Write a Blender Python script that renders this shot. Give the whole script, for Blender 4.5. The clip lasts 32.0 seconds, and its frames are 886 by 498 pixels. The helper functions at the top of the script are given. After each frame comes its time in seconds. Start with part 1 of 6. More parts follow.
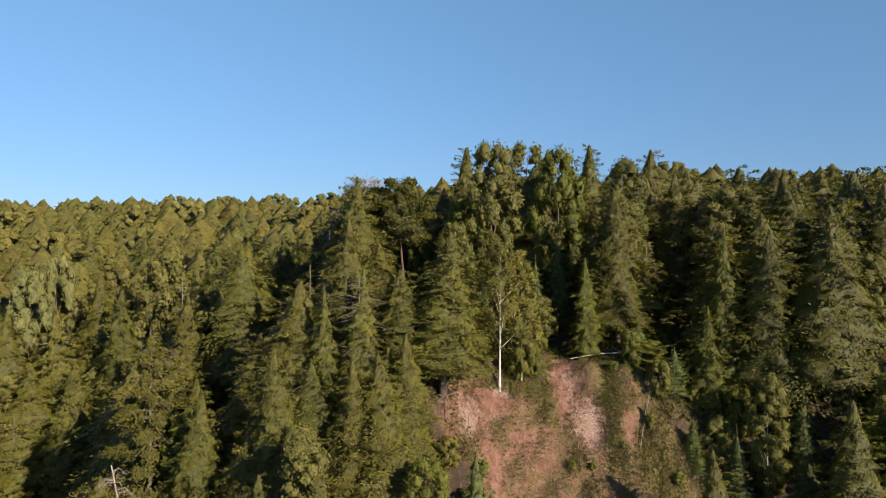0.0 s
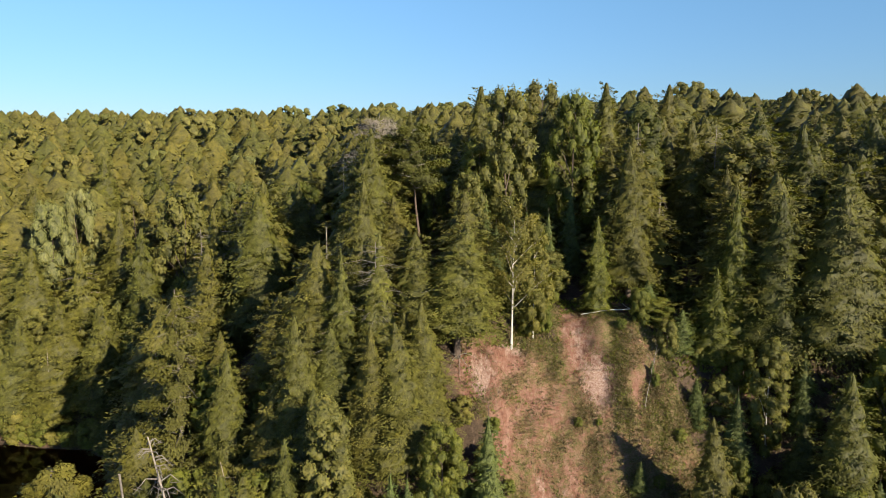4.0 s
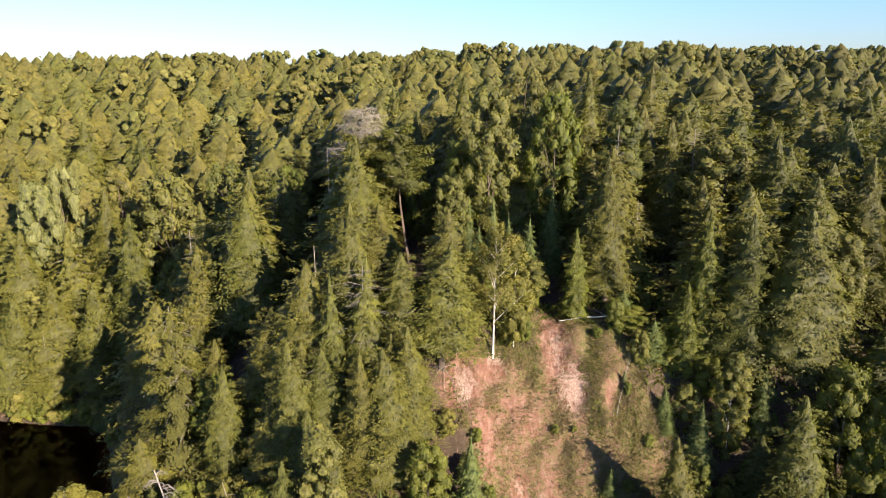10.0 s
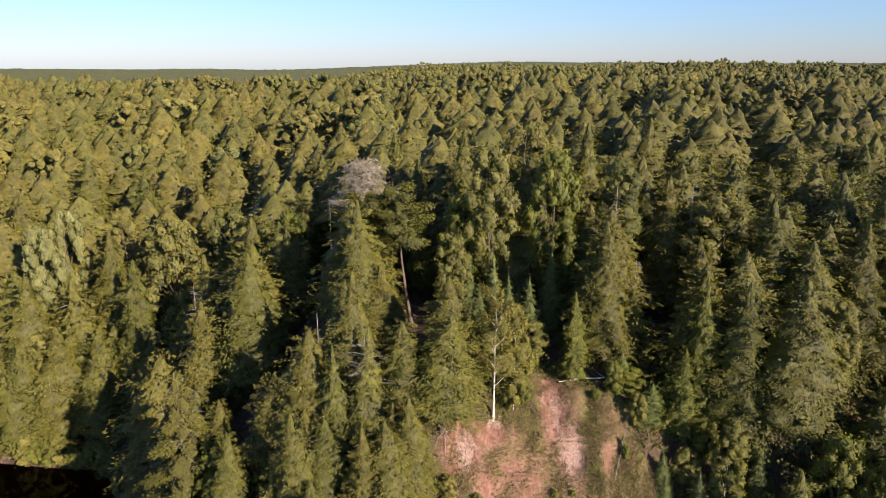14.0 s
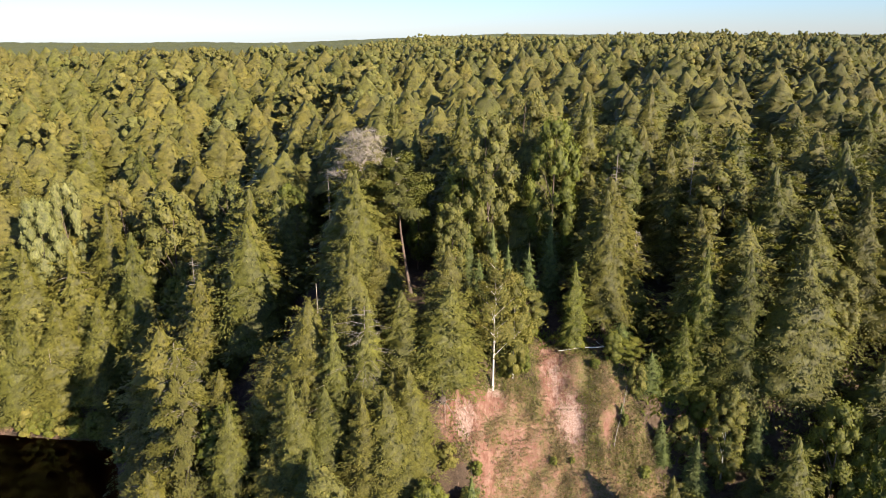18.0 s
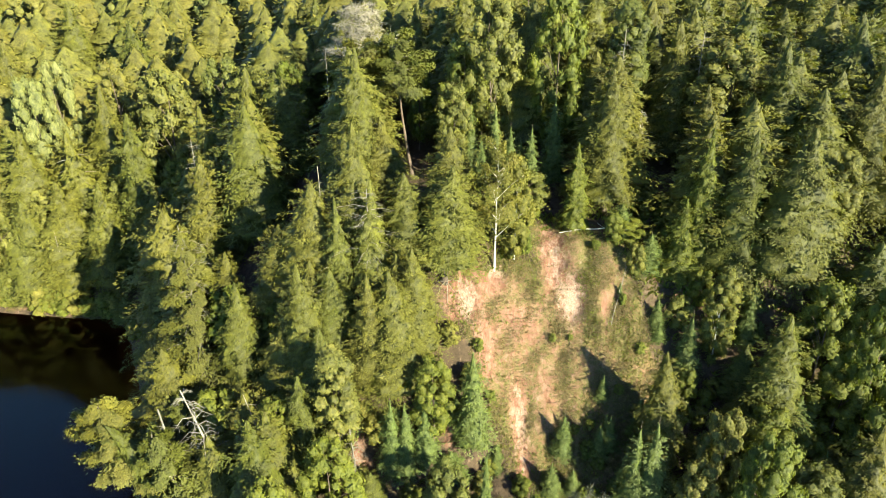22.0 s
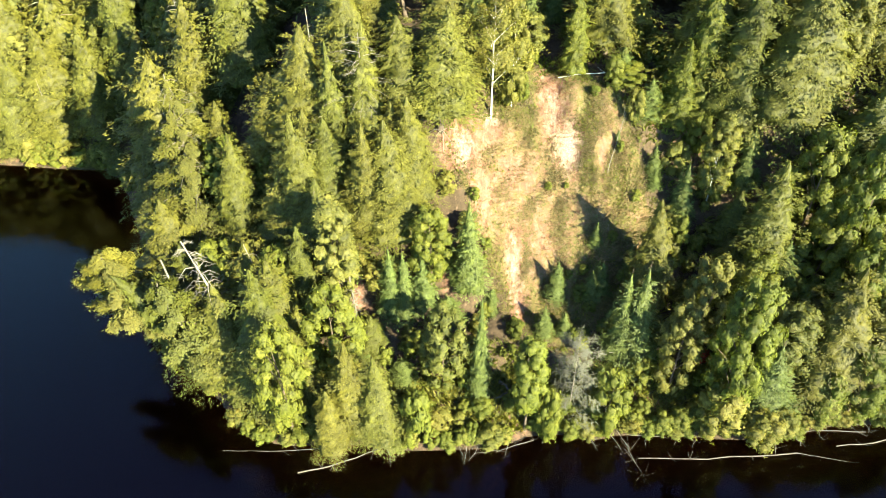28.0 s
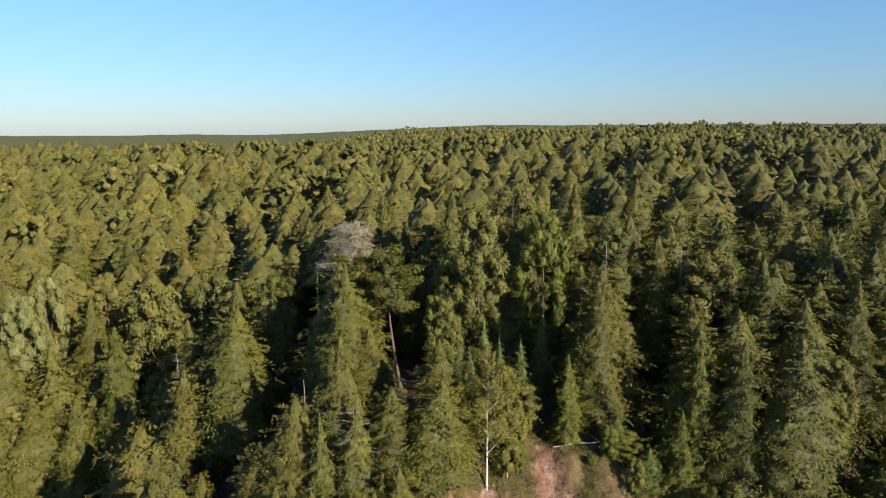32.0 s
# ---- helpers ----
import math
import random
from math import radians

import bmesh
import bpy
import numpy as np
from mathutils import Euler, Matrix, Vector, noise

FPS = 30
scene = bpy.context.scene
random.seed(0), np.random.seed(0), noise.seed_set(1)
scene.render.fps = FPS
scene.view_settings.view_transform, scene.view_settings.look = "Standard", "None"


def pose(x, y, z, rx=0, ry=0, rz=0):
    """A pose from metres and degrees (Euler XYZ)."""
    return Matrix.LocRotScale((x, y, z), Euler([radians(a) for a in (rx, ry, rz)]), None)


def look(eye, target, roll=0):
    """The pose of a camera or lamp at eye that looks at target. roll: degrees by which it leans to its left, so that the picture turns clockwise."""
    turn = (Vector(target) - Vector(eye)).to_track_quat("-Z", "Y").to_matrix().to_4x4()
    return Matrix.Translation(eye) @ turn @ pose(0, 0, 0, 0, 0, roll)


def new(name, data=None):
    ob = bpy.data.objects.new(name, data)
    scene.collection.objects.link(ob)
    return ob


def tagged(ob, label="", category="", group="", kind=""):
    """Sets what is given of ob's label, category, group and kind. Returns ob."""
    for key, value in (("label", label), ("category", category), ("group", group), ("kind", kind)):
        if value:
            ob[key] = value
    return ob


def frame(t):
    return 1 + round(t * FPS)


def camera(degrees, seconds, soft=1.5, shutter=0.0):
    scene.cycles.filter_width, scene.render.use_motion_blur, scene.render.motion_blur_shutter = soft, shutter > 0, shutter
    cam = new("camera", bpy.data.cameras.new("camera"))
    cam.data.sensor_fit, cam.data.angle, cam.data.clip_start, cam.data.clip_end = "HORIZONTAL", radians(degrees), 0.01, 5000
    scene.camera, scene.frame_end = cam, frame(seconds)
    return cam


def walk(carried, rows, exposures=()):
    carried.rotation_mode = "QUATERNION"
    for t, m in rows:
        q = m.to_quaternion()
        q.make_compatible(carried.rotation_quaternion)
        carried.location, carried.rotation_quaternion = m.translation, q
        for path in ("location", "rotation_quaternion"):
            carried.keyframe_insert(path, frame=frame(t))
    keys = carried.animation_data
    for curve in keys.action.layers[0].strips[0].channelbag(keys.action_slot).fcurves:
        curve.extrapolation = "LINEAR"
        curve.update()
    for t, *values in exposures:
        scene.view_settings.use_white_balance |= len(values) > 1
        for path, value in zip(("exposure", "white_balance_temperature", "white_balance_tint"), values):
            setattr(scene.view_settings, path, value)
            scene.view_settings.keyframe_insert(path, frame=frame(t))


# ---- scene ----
# seconds, place, then degrees of turn to the left, tilt up and lean
PATH = (
    (0, 0.637, -0.351, 35.831, 0.468, 0.973, 0.415),
    (0.5, 0.601, -0.387, 36.709, 0.437, 1.346, 0.385),
    (1, 0.559, -0.434, 37.572, 0.420, 1.690, 0.451),
    (1.5, 0.514, -0.477, 38.427, 0.424, 1.058, 0.532),
    (2, 0.471, -0.525, 39.280, 0.831, -0.450, 0.464),
    (2.5, 0.431, -0.581, 40.132, 1.365, -2.296, 0.427),
    (3, 0.392, -0.645, 40.989, 1.392, -4.173, 0.450),
    (3.5, 0.350, -0.712, 41.862, 1.359, -6.065, 0.463),
    (4, 0.315, -0.780, 42.758, 1.323, -7.938, 0.416),
    (4.5, 0.292, -0.847, 43.670, 1.308, -9.804, 0.411),
    (6.5, 0.276, -1.186, 47.311, 0.762, -14.905, 0.398),
    (7, 0.286, -1.236, 48.201, 0.759, -14.962, 0.423),
    (7.5, 0.299, -1.245, 49.072, 0.769, -14.998, 0.404),
    (8, 0.307, -1.220, 49.933, 0.780, -15.020, 0.388),
    (8.5, 0.308, -1.181, 50.801, 0.780, -15.027, 0.377),
    (9, 0.306, -1.160, 51.687, 0.551, -15.057, 0.360),
    (9.5, 0.299, -1.142, 52.582, 0.082, -15.063, 0.356),
    (10, 0.291, -1.104, 53.480, -0.007, -15.096, 0.340),
    (10.5, 0.279, -1.025, 54.387, -0.009, -15.139, 0.338),
    (11, 0.271, -0.918, 55.306, -0.006, -15.176, 0.319),
    (11.5, 0.269, -0.804, 56.235, 0.012, -15.235, 0.335),
    (12, 0.267, -0.694, 57.178, 0.023, -15.292, 0.292),
    (12.5, 0.256, -0.578, 58.126, 0.022, -15.336, 0.276),
    (13, 0.247, -0.473, 59.046, 0.021, -15.370, 0.300),
    (13.5, 0.258, -0.394, 59.873, 0.053, -15.267, 0.247),
    (14, 0.282, -0.363, 60.437, 0.085, -15.190, 0.215),
    (14.5, 0.299, -0.369, 60.613, 0.075, -14.939, 0.241),
    (16.5, 0.297, -0.349, 59.905, 0.049, -13.586, 0.107),
    (17, 0.280, -0.331, 59.857, -0.021, -14.723, 0.090),
    (17.5, 0.243, -0.287, 59.845, -0.068, -16.047, 0.068),
    (18, 0.192, -0.217, 59.856, -0.054, -17.243, 0.078),
    (18.5, 0.133, -0.140, 59.886, -0.029, -18.450, 0.065),
    (19, 0.078, -0.072, 59.925, 0.002, -19.600, 0.072),
    (19.5, 0.031, -0.027, 59.965, 0.051, -20.795, 0.082),
    (20, 0.000, 0.000, 60.000, 0.006, -21.988, 0.049),
    (20.5, -0.016, 0.006, 60.033, 0.026, -23.212, 0.018),
    (21, -0.021, -0.008, 60.061, 0.020, -24.445, -0.007),
    (21.5, -0.019, -0.035, 60.081, -0.003, -25.670, -0.017),
    (22, -0.014, -0.060, 60.099, -0.039, -26.952, -0.080),
    (22.5, -0.009, -0.083, 60.113, -0.074, -28.207, -0.114),
    (23, -0.006, -0.100, 60.127, -0.128, -29.465, -0.144),
    (23.5, -0.004, -0.111, 60.138, -0.191, -30.758, -0.160),
    (24, -0.002, -0.112, 60.143, -0.229, -32.416, -0.167),
    (24.5, -0.001, -0.099, 60.140, -0.233, -35.249, -0.227),
    (25, -0.000, -0.073, 60.136, -0.204, -38.658, -0.362),
    (25.5, -0.001, -0.037, 60.142, -0.174, -42.092, -0.461),
    (27.5, -0.004, 0.288, 60.275, -0.257, -42.343, -0.433),
    (28, -0.007, 0.331, 60.284, -0.338, -39.402, -0.427),
    (28.5, -0.010, 0.370, 60.293, -0.471, -35.870, -0.348),
    (29, -0.013, 0.403, 60.302, -0.609, -31.986, -0.266),
    (29.5, -0.015, 0.427, 60.314, -0.721, -28.024, -0.187),
    (30, -0.015, 0.447, 60.329, -0.825, -24.054, -0.160),
    (30.5, -0.015, 0.464, 60.344, -0.897, -20.096, -0.231),
    (31, -0.013, 0.477, 60.358, -0.975, -16.117, -0.325),
    (31.5, -0.012, 0.482, 60.364, -0.959, -12.243, 0.049),
    (32, -0.012, 0.483, 60.369, -1.046, -10.251, -0.245),
)
cam = camera(64.065, 32.0, soft=0.9)


def aimed(x, y, z, yaw, pitch, lean):
    a, b = radians(yaw), radians(pitch)
    return look((x, y, z), (x - math.sin(a) * math.cos(b), y + math.cos(a) * math.cos(b), z + math.sin(b)), lean)


walk(cam, [(t, aimed(*row)) for t, *row in PATH], exposures=((0, 0.90, 6650, 20), (1.5, 0.79, 6400, 14), (3, 0.90, 6450, 5), (4, 1.15, 6550, 14), (7, 1.82, 6400, 20), (9, 1.77, 6500, 19), (13, 1.45, 6500, 25), (16.5, 1.26, 6400, 29), (18, 1.67, 6450, 21), (20, 2.12, 6600, 3), (23, 2.37, 6700, -8), (25, 2.57, 6950, -6), (28, 2.85, 7000, -8), (29, 2.72, 6950, -7), (30, 2.47, 6800, -4), (31, 1.99, 6600, 6), (32, 1.13, 6400, 14)))

# ---- light ----
SUN_AZ, SUN_EL = 137.0, 24.0   # degrees: from north over east, and above the horizon
sun_from = Vector((math.sin(radians(SUN_AZ)) * math.cos(radians(SUN_EL)), math.cos(radians(SUN_AZ)) * math.cos(radians(SUN_EL)), math.sin(radians(SUN_EL))))
sun = new("sun", bpy.data.lights.new("sun", "SUN"))
sun.data.energy, sun.data.angle, sun.data.color = 4.8, radians(0.55), (1.0, 0.90, 0.72)
sun.matrix_world = look(sun_from * 200, (0, 0, 0))
world = bpy.data.worlds.new("world")
scene.world = world
world.use_nodes = True
wt = world.node_tree
sky = wt.nodes.new("ShaderNodeTexSky")
sky.sky_type, sky.sun_disc = "NISHITA", False
sky.sun_elevation, sky.sun_rotation = radians(SUN_EL), radians(SUN_AZ)
sky.air_density, sky.dust_density, sky.ozone_density = 1.0, 0.0, 3.5
wt.nodes["Background"].inputs[1].default_value = 0.054
aim, split = wt.nodes.new("ShaderNodeTexCoord"), wt.nodes.new("ShaderNodeSeparateXYZ")
wt.links.new(aim.outputs["Generated"], split.inputs[0])
clear_air = wt.nodes.new("ShaderNodeMapRange")   # clear autumn air, thin towards the horizon
clear_air.data_type = "FLOAT_VECTOR"
wt.links.new(split.outputs["Z"], clear_air.inputs[6])
clear_air.inputs[7].default_value, clear_air.inputs[8].default_value = (0.0, 0.0, 0.0), (0.35, 0.35, 0.35)
clear_air.inputs[9].default_value, clear_air.inputs[10].default_value = (0.54, 0.69, 0.97), (1.15, 1.52, 1.48)
air = wt.nodes.new("ShaderNodeVectorMath")
air.operation = "MULTIPLY"
wt.links.new(sky.outputs[0], air.inputs[0])
wt.links.new(clear_air.outputs["Vector"], air.inputs[1])
zenith = wt.nodes.new("ShaderNodeMapRange")   # deeper blue overhead
zenith.data_type = "FLOAT_VECTOR"
wt.links.new(split.outputs["Z"], zenith.inputs[6])
zenith.inputs[7].default_value, zenith.inputs[8].default_value = (0.35, 0.35, 0.35), (0.8, 0.8, 0.8)
zenith.inputs[9].default_value, zenith.inputs[10].default_value = (1.0, 1.0, 1.0), (1.10, 0.62, 0.95)
deep = wt.nodes.new("ShaderNodeVectorMath")
deep.operation = "MULTIPLY"
wt.links.new(air.outputs[0], deep.inputs[0])
wt.links.new(zenith.outputs["Vector"], deep.inputs[1])
wt.links.new(deep.outputs[0], wt.nodes["Background"].inputs[0])


# ---- materials ----
def node_mat(name):
    m = bpy.data.materials.new(name)
    m.use_nodes = True
    t = m.node_tree
    t.nodes.clear()
    out = t.nodes.new("ShaderNodeOutputMaterial")
    return m, t, out


def ramp(t, stops):
    r = t.nodes.new("ShaderNodeValToRGB")
    e = r.color_ramp.elements
    while len(e) < len(stops):
        e.new(0.5)
    for k, (p, c) in zip(e, stops):
        k.position, k.color = p, (*c, 1)
    return r


def noise_tex(t, scale, detail=3.0, rough=0.6, kind="Object"):
    co = t.nodes.new("ShaderNodeTexCoord")
    n = t.nodes.new("ShaderNodeTexNoise")
    n.inputs["Scale"].default_value, n.inputs["Detail"].default_value, n.inputs["Roughness"].default_value = scale, detail, rough
    t.links.new(co.outputs[kind], n.inputs["Vector"])
    return n


def mixed(t, a, b, fac, blend="MIX"):
    m = t.nodes.new("ShaderNodeMix")
    m.data_type, m.blend_type = "RGBA", blend
    for v, i in ((fac, 0), (a, 6), (b, 7)):
        if isinstance(v, (int, float)):
            m.inputs[i].default_value = v
        elif isinstance(v, tuple):
            m.inputs[i].default_value = (*v, 1)
        else:
            t.links.new(v, m.inputs[i])
    return m.outputs[2]


def foliage(name, dark, mid, light, shift=0.35, through_light=0.22, gloss=0.55, dapple_scale=3.2):
    """Leaves: each spray its own shade, each tree its own tint."""
    m, t, out = node_mat(name)
    geo = t.nodes.new("ShaderNodeNewGeometry")
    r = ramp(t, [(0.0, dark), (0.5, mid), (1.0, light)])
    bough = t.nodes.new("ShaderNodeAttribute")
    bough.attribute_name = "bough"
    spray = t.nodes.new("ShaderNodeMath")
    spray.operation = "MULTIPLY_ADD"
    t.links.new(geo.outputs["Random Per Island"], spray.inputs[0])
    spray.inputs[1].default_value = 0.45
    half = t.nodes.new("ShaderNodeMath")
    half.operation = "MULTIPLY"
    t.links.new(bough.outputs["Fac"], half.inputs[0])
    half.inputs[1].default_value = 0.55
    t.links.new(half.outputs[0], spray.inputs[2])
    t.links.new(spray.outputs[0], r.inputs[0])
    info = t.nodes.new("ShaderNodeObjectInfo")
    tint = t.nodes.new("ShaderNodeAttribute")
    tint.attribute_name = "tint"
    add = t.nodes.new("ShaderNodeMath")
    add.operation = "ADD"
    t.links.new(info.outputs["Random"], add.inputs[0])
    t.links.new(tint.outputs["Fac"], add.inputs[1])
    fr = t.nodes.new("ShaderNodeMath")
    fr.operation = "FRACT"
    t.links.new(add.outputs[0], fr.inputs[0])
    tr = ramp(t, [(0.0, (0.74, 0.86, 0.70)), (0.35, (0.95, 1.0, 0.85)), (0.7, (1.10, 1.04, 0.88)), (0.9, (1.16, 1.09, 0.88)), (1.0, (1.10, 1.16, 1.1))])
    t.links.new(fr.outputs[0], tr.inputs[0])
    tinted = mixed(t, r.outputs[0], tr.outputs[0], shift * 2, "MULTIPLY")
    n = noise_tex(t, 0.6)
    nr = ramp(t, [(0.3, (0.7, 0.7, 0.7)), (0.7, (1.2, 1.2, 1.15))])
    t.links.new(n.outputs[0], nr.inputs[0])
    col = mixed(t, tinted, nr.outputs[0], 0.8, "MULTIPLY")
    # fine noise paints leaf-scale light and dark into the colour, and drives the bump
    leaf = noise_tex(t, dapple_scale, 5, 0.85)
    lr = ramp(t, [(0.36, (0.50, 0.52, 0.50)), (0.5, (1.0, 1.0, 1.0)), (0.64, (1.42, 1.38, 1.25))])
    t.links.new(leaf.outputs[0], lr.inputs[0])
    col = mixed(t, col, lr.outputs[0], 1.0, "MULTIPLY")
    p = t.nodes.new("ShaderNodeBsdfPrincipled")
    relief = t.nodes.new("ShaderNodeBump")
    relief.inputs["Strength"].default_value, relief.inputs["Distance"].default_value = 0.6, 0.5 / dapple_scale
    t.links.new(leaf.outputs[0], relief.inputs["Height"])
    t.links.new(relief.outputs[0], p.inputs["Normal"])
    p.inputs["Roughness"].default_value = gloss
    p.inputs["Diffuse Roughness"].default_value = 1.0
    p.inputs["Specular IOR Level"].default_value = 0.28
    t.links.new(col, p.inputs["Base Color"])
    tl = t.nodes.new("ShaderNodeBsdfTranslucent")
    warm = mixed(t, col, (1.3, 1.4, 0.5), 1.0, "MULTIPLY")
    t.links.new(warm, tl.inputs[0])
    mx = t.nodes.new("ShaderNodeMixShader")
    mx.inputs[0].default_value = through_light
    t.links.new(p.outputs[0], mx.inputs[1])
    t.links.new(tl.outputs[0], mx.inputs[2])
    t.links.new(mx.outputs[0], out.inputs[0])
    return m


def plain(name, stops, scale, rough=0.85, bump=0.3, stretch=(1, 1, 1), metal=0.0):
    m, t, out = node_mat(name)
    co = t.nodes.new("ShaderNodeTexCoord")
    mp = t.nodes.new("ShaderNodeMapping")
    mp.inputs["Scale"].default_value = stretch
    t.links.new(co.outputs["Object"], mp.inputs[0])
    n = t.nodes.new("ShaderNodeTexNoise")
    n.inputs["Scale"].default_value, n.inputs["Detail"].default_value, n.inputs["Roughness"].default_value = scale, 6.0, 0.65
    t.links.new(mp.outputs[0], n.inputs["Vector"])
    r = ramp(t, stops)
    t.links.new(n.outputs[0], r.inputs[0])
    info = t.nodes.new("ShaderNodeObjectInfo")
    v = ramp(t, [(0, (0.75, 0.75, 0.75)), (1, (1.2, 1.17, 1.12))])
    t.links.new(info.outputs["Random"], v.inputs[0])
    p = t.nodes.new("ShaderNodeBsdfPrincipled")
    p.inputs["Roughness"].default_value, p.inputs["Metallic"].default_value = rough, metal
    p.inputs["Specular IOR Level"].default_value = 0.2
    t.links.new(mixed(t, r.outputs[0], v.outputs[0], 1.0, "MULTIPLY"), p.inputs["Base Color"])
    b = t.nodes.new("ShaderNodeBump")
    b.inputs["Strength"].default_value, b.inputs["Distance"].default_value = bump, 0.05
    t.links.new(n.outputs[0], b.inputs["Height"])
    t.links.new(b.outputs[0], p.inputs["Normal"])
    t.links.new(p.outputs[0], out.inputs[0])
    return m


HEMLOCK = foliage("hemlock_needles", (0.077, 0.075, 0.015), (0.108, 0.104, 0.022), (0.140, 0.132, 0.030))
FIR = foliage("fir_needles", (0.064, 0.082, 0.022), (0.100, 0.124, 0.034), (0.146, 0.170, 0.055), 0.15)
BRIGHT = foliage("maple_leaves", (0.078, 0.090, 0.014), (0.124, 0.135, 0.022), (0.168, 0.171, 0.034), 0.25, 0.30)
OLIVE = foliage("autumn_leaves", (0.078, 0.078, 0.020), (0.131, 0.126, 0.033), (0.189, 0.170, 0.050), 0.4, 0.25)
BIRCHLEAF = foliage("birch_leaves", (0.090, 0.092, 0.019), (0.152, 0.144, 0.032), (0.212, 0.186, 0.046), 0.25, 0.3)
PALELEAF = foliage("pale_leaves", (0.092, 0.098, 0.030), (0.142, 0.147, 0.048), (0.200, 0.200, 0.076), 0.15, 0.22)
REDLEAF = foliage("red_leaves", (0.16, 0.020, 0.016), (0.30, 0.045, 0.035), (0.42, 0.10, 0.06), 0.1, 0.4)
RUST = foliage("rusty_needles", (0.12, 0.035, 0.012), (0.24, 0.075, 0.025), (0.34, 0.13, 0.05), 0.2, 0.2)
STRAW = foliage("dry_straw", (0.109, 0.080, 0.042), (0.176, 0.130, 0.071), (0.252, 0.197, 0.118), 0.2, 0.2)
GRASS = foliage("slope_grass", (0.081, 0.074, 0.027), (0.135, 0.112, 0.044), (0.216, 0.151, 0.080), 0.2, 0.25)
HEMLOCK_FAR = foliage("hemlock_needles_far", (0.090, 0.084, 0.020), (0.118, 0.110, 0.026), (0.146, 0.134, 0.034), dapple_scale=0.8)
OLIVE_FAR = foliage("autumn_leaves_far", (0.102, 0.098, 0.026), (0.136, 0.130, 0.036), (0.170, 0.156, 0.047), 0.4, 0.25, dapple_scale=0.8)
CANOPY = plain("canopy", [(0.35, (0.035, 0.045, 0.016)), (0.65, (0.10, 0.105, 0.035))], 0.12, 0.95, 0.0)
BARK = plain("bark", [(0.3, (0.055, 0.040, 0.030)), (0.7, (0.17, 0.13, 0.10))], 6, 0.9, 0.6, (1, 1, 0.25))
DEADWOOD = plain("weathered_wood", [(0.3, (0.126, 0.105, 0.084)), (0.7, (0.302, 0.269, 0.227))], 5, 0.85, 0.4, (1, 1, 0.2))
TWIG = plain("dead_twigs", [(0.3, (0.109, 0.097, 0.080)), (0.7, (0.235, 0.210, 0.176))], 4, 0.9, 0.2)
BIRCHBARK = plain("birch_bark", [(0.28, (0.084, 0.076, 0.067)), (0.40, (0.462, 0.437, 0.386)), (0.8, (0.622, 0.596, 0.546))], 4, 0.7, 0.2, (1, 1, 2.5))


